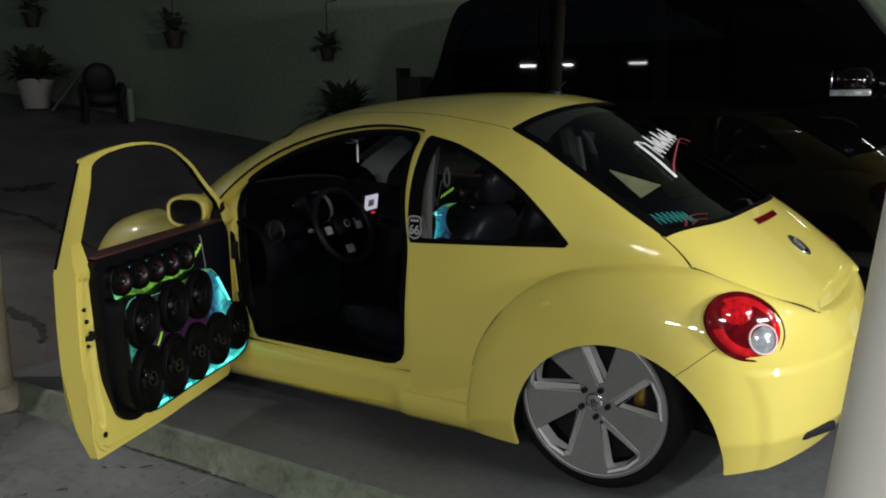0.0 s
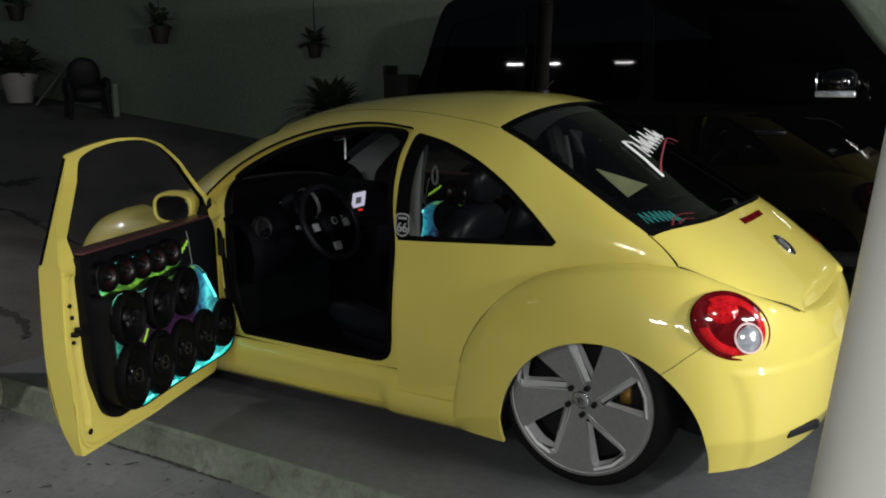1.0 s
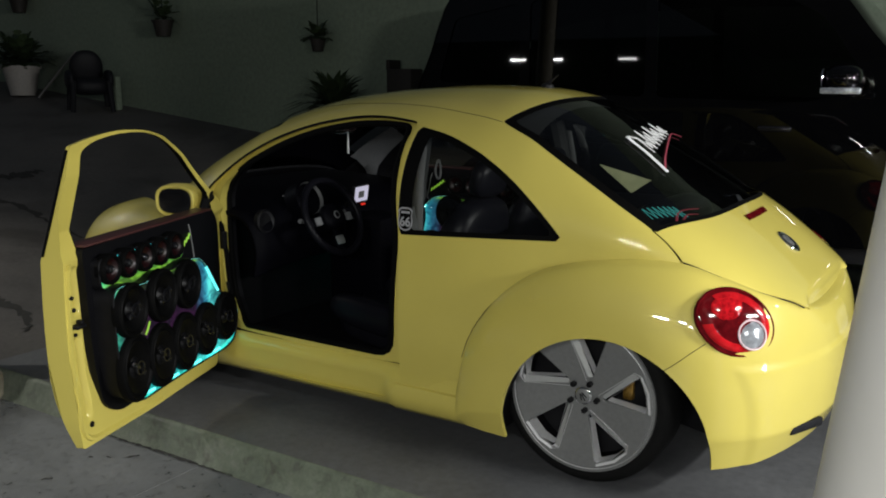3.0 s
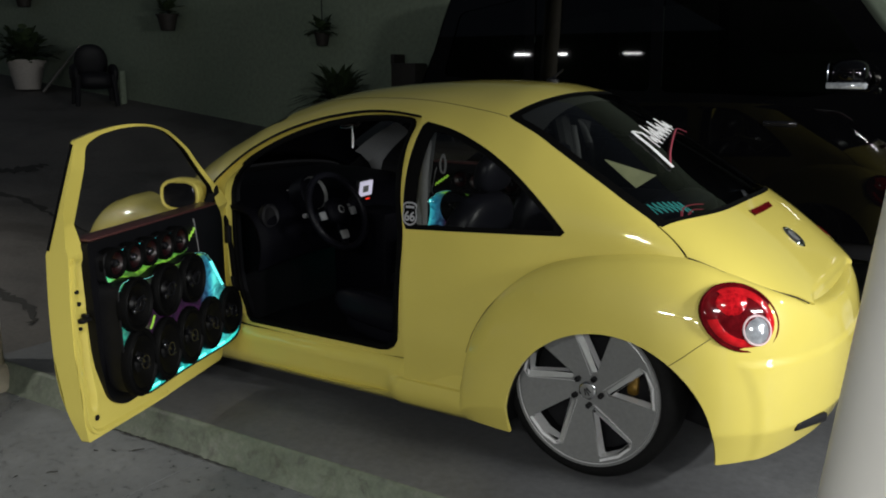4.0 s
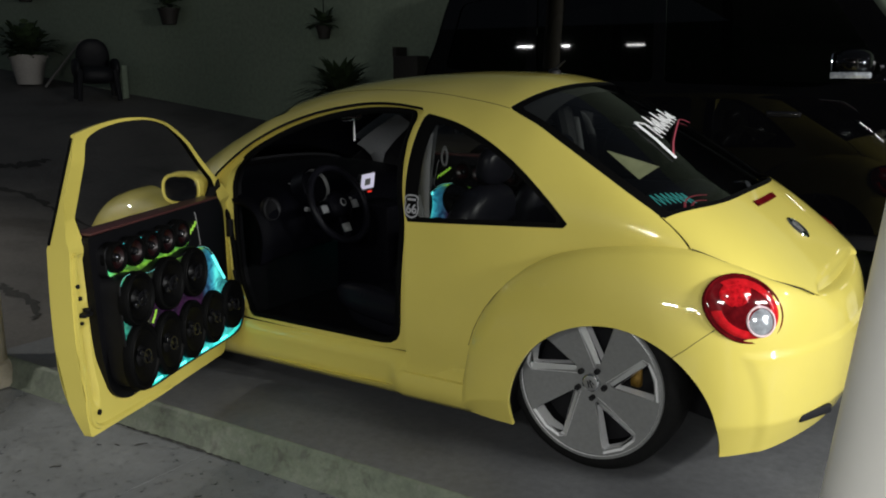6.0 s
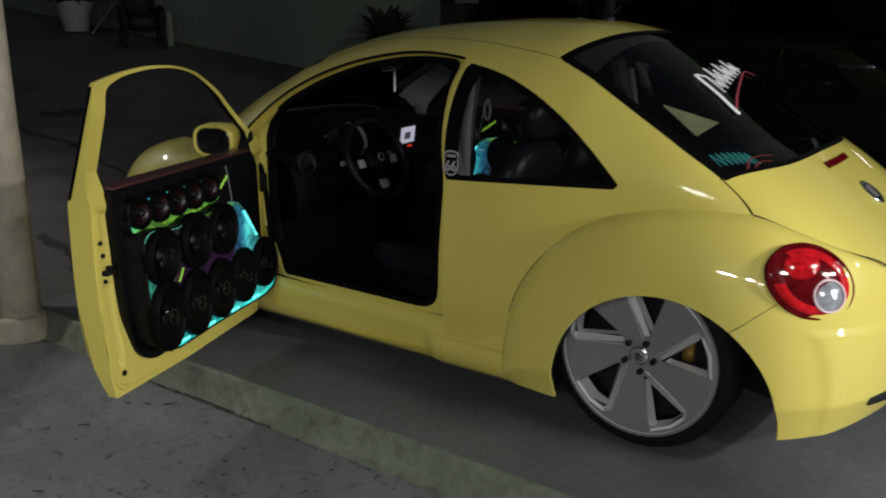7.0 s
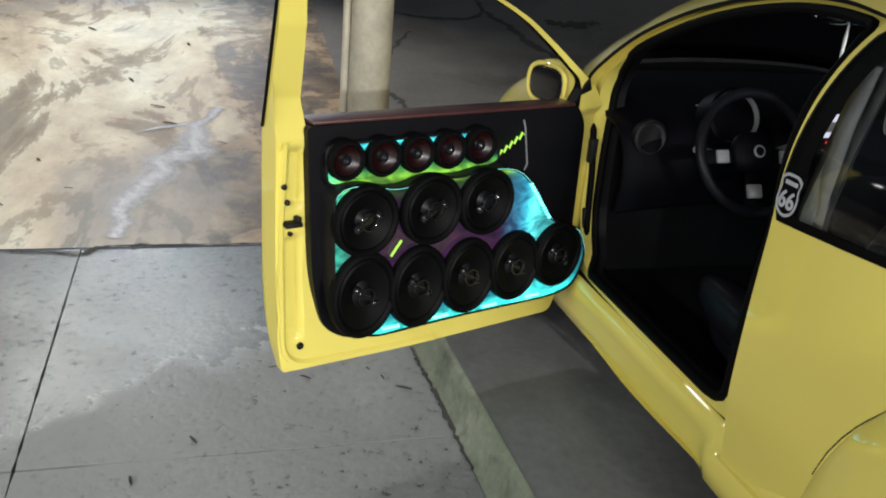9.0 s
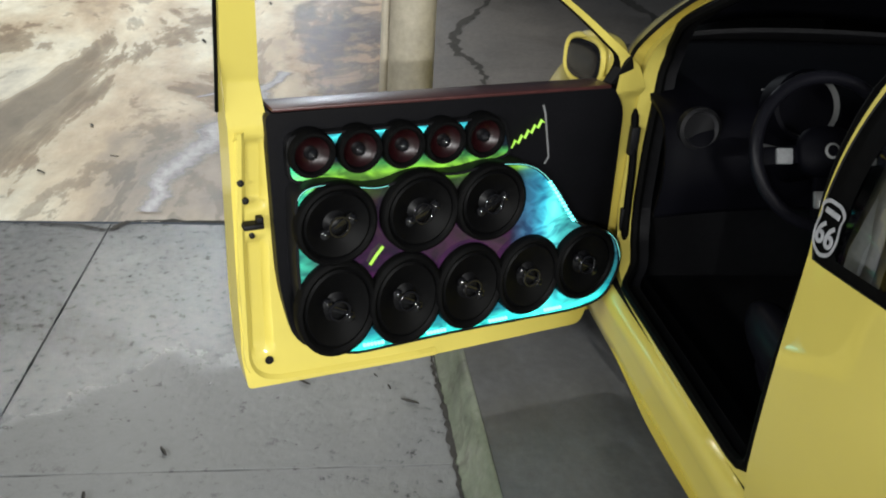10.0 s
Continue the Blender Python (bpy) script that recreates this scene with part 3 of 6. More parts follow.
# wall behind the cars
tagged(part("wall_back", box(3.0, -4.1, 2.2, 30, 0.2, 5.2), PLASTER, smooth=False), "pale green plastered yard wall", "wall", kind="structure")
tagged(part("wall_front", box(0.0, 18.0, 2.2, 60, 0.2, 5.2), PLASTER, smooth=False), "plain wall across the street", "wall", kind="structure")
tagged(part("ceiling", box(-2.0, 6.4, 3.3, 10.0, 9.0, 0.12), LIGHTSLAB, smooth=False), "plain canopy slab over the forecourt", "canopy", kind="structure")

# ---------------------------------------------------------------- car body shape
TOP = curve([(-0.78, 0.60), (-0.76, 0.655), (-0.70, 0.725), (-0.64, 0.775), (-0.535, 0.86), (-0.40, 0.965), (-0.2, 1.10), (0.0, 1.235), (0.2, 1.355), (0.32, 1.41), (0.54, 1.452), (0.8, 1.461), (1.1, 1.447), (1.4, 1.416), (1.65, 1.356), (1.85, 1.270), (2.05, 1.16), (2.2, 1.05), (2.3, 0.975), (2.45, 0.92), (2.7, 0.86), (2.95, 0.76), (3.15, 0.62), (3.3, 0.42)])
WIDE = curve([(-0.78, 0.54), (-0.70, 0.60), (-0.6, 0.635), (-0.45, 0.67), (-0.3, 0.695), (-0.1, 0.73), (0.1, 0.765), (0.3, 0.80), (0.55, 0.83), (0.8, 0.845), (1.2, 0.85), (1.6, 0.84), (1.86, 0.81), (2.1, 0.75), (2.5, 0.65), (3.0, 0.5), (3.3, 0.3)])
BELT = curve([(-0.78, 0.50), (-0.7, 0.58), (-0.6, 0.66), (-0.45, 0.755), (-0.3, 0.82), (-0.1, 0.87), (0.2, 0.885), (1.0, 0.88), (1.9, 0.88), (2.2, 0.85), (2.6, 0.72), (3.0, 0.55), (3.3, 0.36)])
NEXP = curve([(-0.78, 3.6), (-0.55, 3.2), (-0.25, 2.7), (0.15, 2.35), (0.5, 2.3), (0.8, 2.36), (1.1, 2.45), (1.4, 2.5), (1.65, 2.5), (1.9, 2.4), (2.4, 2.5), (3.3, 2.6)])


def y_side(x, z):
    x, z = np.asarray(x, float), np.asarray(z, float)
    w, zb, t = WIDE(x), BELT(x), TOP(x)
    low = np.clip((zb - z) / 0.6, 0, 1.2)
    y_low = w + 0.014 * np.sin(np.pi * np.clip(low, 0, 1)) - 0.06 * np.clip(low - 0.75, 0, 1) ** 1.0
    s = np.clip((z - zb) / (t - zb), 0, 0.9999)
    e = NEXP(x)
    y_up = w * (1 - s**e) ** (1 / e)
    return np.where(z <= zb, y_low, y_up)


def shell_grid():
    """The whole skin: up the left side, over the roof and down the right side."""
    xs = np.concatenate([np.linspace(-0.78, -0.5, 28), np.linspace(-0.485, 3.3, 210)])
    nl, nu = 26, 54
    verts = []
    for x in xs:
        zb, t, w, e = float(BELT(x)), float(TOP(x)), float(WIDE(x)), float(NEXP(x))
        zlo = min(0.25, zb - 0.02)
        half = [(float(y_side(x, z)), z) for z in (zlo + (zb - zlo) * k / nl for k in range(nl))]
        half += [(w * math.cos(a) ** (2 / e), zb + (t - zb) * math.sin(a) ** (2 / e)) for a in (math.pi / 2 * k / nu for k in range(nu))]
        verts += [(x, y, z) for y, z in half] + [(x, 0.0, t)] + [(x, -y, z) for y, z in half[::-1]]
    return np.array(verts), grid_faces(len(xs), 2 * (nl + nu) + 1)


def offset_in(geo, d):
    """Moves a surface inwards along its normals."""
    p = np.asarray(geo[0], float)
    normals = np.zeros((len(p), 3))
    for q in geo[1]:
        a, b, c = p[q[0]], p[q[len(q) // 3]], p[q[2 * len(q) // 3]]
        normals[list(q)] += np.cross(b - a, c - a)
    for _ in range(3):
        spread = normals.copy()
        for q in geo[1]:
            spread[list(q)] += normals[list(q)].mean(axis=0)
        normals = spread
    normals /= np.linalg.norm(normals, axis=1)[:, None] + 1e-12
    return p - normals * d, geo[1]


# outlines in side view
DOOR = rounded([(0.765, 0.26, 0.05), (0.79, 0.175, 0.02), (1.20, 0.16), (1.80, 0.16, 0.03), (1.885, 0.42, 0.1), (1.90, 0.78, 0.1), (1.905, 0.98, 0.04), (1.73, 1.125, 0.3), (1.54, 1.235, 0.3), (1.34, 1.30, 0.3), (1.14, 1.333, 0.3), (0.98, 1.335, 0.2), (0.80, 1.315, 0.025), (0.768, 1.05, 0.2), (0.755, 0.84, 0.1), (0.752, 0.6, 0.1)], 0.1)
OPENING = rounded([(0.825, 0.355, 0.09), (1.74, 0.35, 0.1), (1.805, 0.5, 0.15), (1.832, 0.80, 0.1), (1.842, 0.988, 0.06), (1.69, 1.105, 0.3), (1.5, 1.205, 0.3), (1.32, 1.265, 0.3), (1.14, 1.297, 0.3), (0.98, 1.302, 0.2), (0.85, 1.292, 0.03), (0.825, 1.05, 0.2), (0.80, 0.85, 0.06), (0.815, 0.6, 0.1)], 0.1)
WINDOW = rounded([(0.868, 0.885, 0.02), (0.86, 1.05, 0.2), (0.90, 1.265, 0.05), (1.0, 1.297, 0.2), (1.14, 1.30, 0.3), (1.34, 1.272, 0.3), (1.52, 1.205, 0.3), (1.70, 1.10, 0.3), (1.85, 0.985, 0.06), (1.80, 0.90, 0.02)], 0.1)
QUARTER = rounded([(0.757, 0.88, 0.015), (0.766, 1.1, 0.2), (0.780, 1.298, 0.02), (0.62, 1.268, 0.3), (0.45, 1.204, 0.3), (0.30, 1.115, 0.3), (0.18, 1.013, 0.2), (0.08, 0.905, 0.03), (0.4, 0.895, 0.2)], 0.1)
DDOOR = rounded([(0.750, 0.6, 0.1), (0.752, 0.26, 0.03), (0.767, 0.166, 0.012), (1.20, 0.152), (1.80, 0.155, 0.03), (1.885, 0.42, 0.1), (1.90, 0.78, 0.1), (1.895, 0.95, 0.03), (1.70, 1.085, 0.3), (1.52, 1.185, 0.3), (1.33, 1.258, 0.3), (1.14, 1.297, 0.3), (0.98, 1.303, 0.2), (0.83, 1.287, 0.08), (0.714, 1.262, 0.012), (0.726, 1.1, 0.2), (0.742, 0.86, 0.03)], 0.1)
DWINDOW = rounded([(0.832, 0.872, 0.02), (0.812, 1.05, 0.2), (0.787, 1.242, 0.025), (0.85, 1.272, 0.06), (0.98, 1.290, 0.15), (1.14, 1.290, 0.3), (1.325, 1.251, 0.3), (1.508, 1.179, 0.3), (1.68, 1.081, 0.3), (1.845, 0.96, 0.04), (1.80, 0.872, 0.02)], 0.1)
ARCH_R, ARCH_C = 0.383, (-0.115, 0.212)
CREASE_R, CREASE_C = 0.57, (-0.08, 0.28)
FARCH_R, FARCH_C = 0.39, (2.50, 0.25)

car = thing("yellow_hatchback", "lowered lemon-yellow two-door hatchback with its driver's door open", "car")


GATE_HALF = curve([(-0.9, 0.70), (-0.36, 0.69), (-0.33, 0.684), (-0.228, 0.671), (-0.118, 0.666), (0.019, 0.65), (0.212, 0.624), (0.36, 0.592), (0.447, 0.566), (0.6, 0.5)])
GATE_SEAM = curve([(-0.9, 0.60), (-0.738, 0.678), (-0.666, 0.728), (-0.575, 0.770), (-0.44, 0.825), (-0.33, 0.862), (-0.25, 0.875)])


def rear_glass_field(v, side=0.0, low=0.0):
    """Negative inside the rear window, drawn in by a side and a lower border."""
    x, y = v[:, 0], np.abs(v[:, 1])
    top = 0.333 + 0.114 * (y / 0.566) ** 2
    bottom = -0.365 + 0.137 * (y / 0.671) ** 4
    return np.maximum.reduce([y - GATE_HALF(x) + side, x - top + side, bottom - x + low]) + np.where(v[:, 2] < 0.8, 1, 0)


def wind_glass_field(v):
    x, y = v[:, 0], np.abs(v[:, 1])
    top = 1.60 + 0.10 * (1 - (y / 0.6) ** 2)
    half = 0.60 + 0.06 * np.clip((x - 1.6) / 0.6, 0, 1)
    return np.maximum.reduce([y - half, top - x, x - 2.27])


def hatch_line(v):
    """Distance outside the tailgate's outline."""
    x, y = v[:, 0], np.abs(v[:, 1])
    return np.maximum(y - GATE_HALF(x), x - 0.335 - 0.114 * (y / 0.566) ** 2)


def solid_part(name, geo, label="", d=0.012, rim=0):
    """A skin with thickness: paint outside, black inside."""
    outer = np.asarray(geo[0], float)
    inner_v, n = offset_in(geo, d)[0], len(geo[0])
    faces, slots = [tuple(q) for q in geo[1]], [0] * len(geo[1])
    sides = {}
    for q in geo[1]:
        for k, i in enumerate(q):
            sides[(i, q[(k + 1) % len(q)])] = 1
    faces += [tuple(i + n for i in q[::-1]) for q in geo[1]]
    slots += [1] * len(geo[1])
    for i, j in [e for e in sides if (e[1], e[0]) not in sides]:
        faces.append((j, i, i + n, j + n))
        slots.append(rim)
    return part(name, (np.vstack([outer, inner_v]), faces, slots), [PAINT, BLACK], car, label)


def pane(name, geo, mat, label, depth):
    ob = part(name, offset_in(geo, depth), mat, car, label)
    ob.visible_shadow = False


def roofward(v):
    return np.where(np.abs(v[:, 1]) < 0.3, 9.0, 0.0)


v, f = shell_grid()
right = -v[:, 1]
dv, df = clip_mesh(v, f, np.minimum(-sdf(DOOR, v[:, 0], v[:, 2]) - 0.004, right - 0.3))
gv_, gf_ = clip_mesh(dv, df, -sdf(WINDOW, dv[:, 0], dv[:, 2]))
dv, df = clip_mesh(dv, df, sdf(WINDOW, dv[:, 0], dv[:, 2]))
passenger_door = solid_part("passenger_door", (dv, df), "closed yellow passenger door", rim=1)
pane("door_glass", (gv_, gf_), GLASS, "clear door window glass", 0.008)
v, f = clip_mesh(v, f, sdf(DOOR, v[:, 0], v[:, 2]) + roofward(v))
qs = sdf(QUARTER, v[:, 0], v[:, 2]) + roofward(v)
sv, sf = clip_mesh(v, f, -qs)
v, f = clip_mesh(v, f, qs)
for sign in (1, -1):
    hv, hf = clip_mesh(sv, sf, sign * sv[:, 1])
    # the painted border is wider along the door post
    sq = np.maximum(sdf(QUARTER, hv[:, 0], hv[:, 2]) + 0.02, hv[:, 0] - 0.70 - 0.012 * (hv[:, 2] - 0.9) / 0.4)
    part("window_seal", offset_in(clip_mesh(hv, hf, sq), 0.004), RUBBER, car)
    pane("quarter_glass", clip_mesh(hv, hf, -sq), GLASS, "fixed rear quarter window", 0.006)
# wheel housings and the lower tail, which the fenders cover
for (cx, cz), r in ((ARCH_C, 0.50), (FARCH_C, 0.50)):
    v, f = clip_mesh(v, f, np.hypot(v[:, 0] - cx, v[:, 2] - cz) - r + roofward(v))
v, f = clip_mesh(v, f, v[:, 2] - GATE_SEAM(v[:, 0]) - 0.003 + np.clip((v[:, 0] + 0.33) * 30, 0, 9))
rg = rear_glass_field(v)
gv_, gf_ = clip_mesh(v, f, -rg)
v, f = clip_mesh(v, f, rg)
rg2 = rear_glass_field(gv_, 0.034, 0.018)
part("window_seal", offset_in(clip_mesh(gv_, gf_, rg2), 0.003), RUBBER, car, "black edge of the rear window")
pane("rear_glass", clip_mesh(gv_, gf_, -rg2), TINTED, "tinted rear window glass", 0.004)
wg = wind_glass_field(v)
pane("windscreen", clip_mesh(v, f, -wg), GLASS, "curved windscreen glass", 0.004)
v, f = clip_mesh(v, f, wg)
# tailgate, parted from the body by a narrow seam
hl = hatch_line(v)
hl = np.where(v[:, 0] > -0.2, 1.0, hl)
solid_part("body_shell", clip_mesh(v, f, hl - 0.002), rim=1)
tv_, tf_ = clip_mesh(v, f, -hl - 0.002)
# undercut along the gate's lower lip, above the bumper
low = np.clip((-0.694 - 0.03 * np.clip((np.abs(tv_[:, 1]) - 0.36) / 0.1, 0, 1) - tv_[:, 0]) / 0.012, 0, 1) * np.clip((0.475 - np.abs(tv_[:, 1])) / 0.10, 0, 1)
tv_[:, 0] += low * (0.003 + 0.62 * np.clip(-0.694 - tv_[:, 0], 0, 1))
tv_[:, 2] -= low * 0.012
solid_part("tailgate", (tv_, tf_), "smooth yellow tailgate", 0.006)

# ---- fenders and bumpers


rims = []


def smooth_step(t):
    t = min(max(t, 0.0), 1.0)
    return t * t * (3 - 2 * t)


def fender_geo(plan, sign, arch_c, arch_r, rows=64, panel=False):
    """plan rows: x, y, top z, bottom z, inset at the top."""
    pts = smooth_loop(plan, 14, closed=False)
    n = len(pts)
    tang = np.gradient(pts[:, :2], axis=0)
    tang /= np.linalg.norm(tang, axis=1)[:, None]
    nor = np.stack([-tang[:, 1], tang[:, 0]], 1)
    mid = np.array([np.interp(0.5, [0, 1], [pts[0, 0], pts[-1, 0]]), 0])
    if np.mean(nor[:, 1]) > 0:
        nor = -nor
    verts = []
    for i in range(n):
        x, y, zt, zb, d = pts[i]
        for k in range(rows):
            s = k / (rows - 1)
            e = max(0.0, (s - 0.30) / 0.70)
            inn = d * (1 - (1 - min(e, 1) ** 2.3) ** (1 / 2.3)) + 0.035 * max(0, 0.18 - s) / 0.18
            z = zb + (zt - zb) * s
            if panel:
                away = math.hypot(x - arch_c[0], z - arch_c[1]) - 0.487 - 0.05 * min(max((z - 0.3) / 0.25, 0), 1)
                inn -= 0.007 * smooth_step(min(away / 0.035, (0.548 - z) / 0.022)) if x < -0.4 else 0.0
            verts.append((x + nor[i, 0] * inn, sign * (y + nor[i, 1] * inn), zb + (zt - zb) * s))
    verts = np.array(verts)
    rims.append(verts[rows - 1::rows].copy())
    faces = grid_faces(n, rows)
    verts, faces = clip_mesh(verts, faces, np.hypot(verts[:, 0] - arch_c[0], verts[:, 2] - arch_c[1]) - arch_r + np.where(np.abs(verts[:, 1]) < 0.45, 9, 0))
    return verts, faces


def crease_top(x):
    return CREASE_C[1] + math.sqrt(max(0.0004, CREASE_R**2 - (x - CREASE_C[0]) ** 2))


REAR_PLAN = [(x, y, crease_top(x), 0.14, d) for x, y, d in [(0.488, 0.846, 0.03), (0.46, 0.856, 0.045), (0.40, 0.868, 0.06), (0.30, 0.878, 0.075), (0.15, 0.884, 0.09), (0.0, 0.885, 0.115)]]
REAR_PLAN += [(-0.15, 0.880, 0.862, 0.14, 0.15), (-0.30, 0.868, 0.868, 0.15, 0.19), (-0.42, 0.840, 0.860, 0.16, 0.20), (-0.53, 0.785, 0.834, 0.17, 0.19), (-0.63, 0.70, 0.797, 0.185, 0.15), (-0.705, 0.58, 0.755, 0.205, 0.11), (-0.765, 0.40, 0.702, 0.22, 0.085), (-0.795, 0.20, 0.68, 0.23, 0.085), (-0.803, 0.0, 0.675, 0.235, 0.085)]
FRONT_PLAN = [(1.905, 0.835, 0.42, 0.14, 0.02), (1.95, 0.852, 0.58, 0.14, 0.04), (2.05, 0.868, 0.715, 0.14, 0.07), (2.2, 0.878, 0.815, 0.14, 0.12), (2.4, 0.88, 0.868, 0.14, 0.2), (2.6, 0.87, 0.872, 0.14, 0.26), (2.8, 0.835, 0.84, 0.15, 0.28), (2.98, 0.76, 0.80, 0.16, 0.28), (3.12, 0.64, 0.70, 0.17, 0.24), (3.22, 0.46, 0.62, 0.18, 0.2), (3.28, 0.24, 0.58, 0.18, 0.16), (3.30, 0.0, 0.57, 0.18, 0.15)]
for sign in (1, -1):
    for name, plan, c, r in (("rear_fender", REAR_PLAN, ARCH_C, ARCH_R), ("front_fender", FRONT_PLAN, FARCH_C, FARCH_R)):
        fv, ff = fender_geo(plan, sign, c, r, panel=name == "rear_fender")
        flip = (sign > 0) == (name == "rear_fender")
        if flip:
            ff = [q[::-1] for q in ff]
        solid_part(name, (fv, ff), "", 0.014)
        if name == "rear_fender":
            part("bumper_lip", tube([(x + 0.006, y * 0.985, z - 0.022) for x, y, z in rims[-1] if x < -0.45], 0.024, 8), PAINT, car)

# roof panel seams along the side rails
for sign in (1, -1):
    seam = []
    for x in np.linspace(0.445, 1.66, 40):
        y = float(np.interp(x, [0.445, 0.685, 0.96, 1.22, 1.66], [0.568, 0.541, 0.505, 0.478, 0.44]))
        w, zb, t, e = float(WIDE(x)), float(BELT(x)), float(TOP(x)), float(NEXP(x))
        seam.append((x, sign * y, zb + (t - zb) * (1 - (y / w) ** e) ** (1 / e) - 0.0005))
    part("roof_seam", tube(seam, 0.0016, 6), BLACK, car, "narrow dark roof panel seam")

# thin dark seams: round the fender's top and along the lower edge of the tailgate
for sign in (1, -1):
    line = [(x, crease_top(x) - 0.012) for x in np.linspace(0.47, -0.13, 26)] + [(-0.2, 0.852), (-0.28, 0.858), (-0.335, 0.856)]
    part("fender_seam", tube([(x, sign * (float(y_side(x, z)) + 0.0005), z) for x, z in line], 0.0015, 6), BLACK, car)
    line = [(x, float(GATE_SEAM(x))) for x in np.linspace(-0.335, -0.70, 24)]
    part("gate_seam", tube([(x - 0.001, sign * (float(y_side(x, z)) + 0.002), z + 0.001) for x, z in line], 0.003, 6), BLACK, car)

# ---- sills
def sill_geo(sign):
    xs = np.linspace(0.44, 1.98, 78)
    verts = []
    for x in xs:
        b = 1 / (1 + math.exp((x - 0.845) / 0.014))
        thin = [(0.66, 0.30), (0.74, 0.327), (0.795, 0.322), (0.812, 0.305), (0.814, 0.255), (0.806, 0.235), (0.812, 0.20), (0.800, 0.15), (0.765, 0.118), (0.66, 0.11)]
        wide = [(0.66, 0.30), (0.74, 0.327), (0.80, 0.325), (0.818, 0.305), (0.820, 0.252), (0.832, 0.247), (0.839, 0.21), (0.828, 0.155), (0.79, 0.122), (0.66, 0.113)]
        for (y0, z0), (y1, z1) in zip(thin, wide):
            verts.append((x, sign * (y0 + (y1 - y0) * b), z0 + (z1 - z0) * b))
    f = grid_faces(len(xs), 10)
    if sign < 0:
        f = [q[::-1] for q in f]
    return verts, f, [1 if k % 9 < 2 else 0 for k in range(len(f))]


for sign in (1, -1):
    part("sill", sill_geo(sign), [PAINT, BLACK], car, angle=50)


def wall_strip(outline, y_a, y_b, sign=1, closed=True):
    """A band along an outline between two depths behind the side surface."""
    k = len(outline)
    ys = y_side(outline[:, 0], outline[:, 1])
    verts = [(x, sign * (y - y_a(z)), z) for (x, z), y in zip(outline, ys)] + [(x, sign * (y - y_b(z)), z) for (x, z), y in zip(outline, ys)]
    faces = [(i, (i + 1) % k, (i + 1) % k + k, i + k) for i in range(k if closed else k - 1)]
    if sign < 0:
        faces = [q[::-1] for q in faces]
    return verts, faces


def side_sheet(inside, outside, depth, step=0.012, sign=1):
    """The side surface at a depth, within one outline and outside another."""
    xs, zs = np.arange(0.69, 1.93, step), np.arange(0.14, 1.36, step)
    X, Z = np.meshgrid(xs, zs, indexing="ij")
    X, Z = X.ravel(), Z.ravel()
    v = np.stack([X, sign * (y_side(X, Z) - np.array([depth(z) for z in Z])), Z], 1)
    f = grid_faces(len(xs), len(zs))
    v, f = clip_mesh(v, f, -sdf(inside, v[:, 0], v[:, 2]))
    if outside is not None:
        v, f = clip_mesh(v, f, sdf(outside, v[:, 0], v[:, 2]))
    return v, f


def post_depth(q):
    """Depth of the seal behind the side surface: deeper along the hinge post."""
    return 0.0455 + 0.05 * np.clip((q[:, 0] - 1.68) / 0.08, 0, 1) * np.clip((1.10 - q[:, 1]) / 0.12, 0, 1)


def opening_band(d_a, d_b):
    k, ys = len(OPENING), y_side(OPENING[:, 0], OPENING[:, 1])
    verts = [(x, y, z) for d in (d_a, d_b) for (x, z), y in zip(OPENING, ys - d(OPENING))]
    return verts, [(i, (i + 1) % k, (i + 1) % k + k, i + k) for i in range(k)]


# door frame in the body, with its black rubber seal
jamb = join((*side_sheet(DOOR, OPENING, lambda z: 0.045), 0), (*wall_strip(DOOR, lambda z: 0.0, lambda z: 0.045), 0), (*opening_band(lambda q: np.full(len(q), 0.045), post_depth), 0), (*opening_band(post_depth, lambda q: post_depth(q) + 0.045), 1))
part("door_frame", jamb, [PAINT, BLACK], car, "yellow door frame")
loop = [(x, y - 0.0025, z) for (x, z), y in zip(OPENING, y_side(OPENING[:, 0], OPENING[:, 1]) - post_depth(OPENING))]
part("door_seal", tube(loop, 0.014, 8, True), RUBBER, car, "black rubber door seal")

# striker loop on the rear door post
part("door_striker", tube([(0.818, 0.800, 0.60), (0.832, 0.790, 0.605), (0.834, 0.788, 0.635), (0.818, 0.800, 0.64)], 0.005, 8), POLISH, car, "small steel striker loop")
part("striker_plate", box(0.816, 0.802, 0.62, 0.006, 0.03, 0.07, 0.002), POLISH, car, "steel striker plate")

# ---- driver's door, swung open about its hinge
HINGE, SWING = Vector((1.88, 0.797, 0)), radians(-70)
OPEN = Matrix.Translation(HINGE) @ Matrix.Rotation(SWING, 4, "Z") @ Matrix.Translation(-HINGE)


def door_depth(z):
    return float(np.interp(z, [0.86, 0.96, 1.16, 1.24], [0.088, 0.026, 0.024, 0.012]))


skin = side_sheet(DDOOR, DWINDOW, lambda z: 0.0)
inner = side_sheet(DDOOR, DWINDOW, door_depth, 0.008)
door_geo = join((skin[0], [q[::-1] for q in skin[1]], 0), (*inner, 0), (*wall_strip(DDOOR, lambda z: 0.0, door_depth), 0), (*wall_strip(DWINDOW, door_depth, lambda z: 0.0), 1))


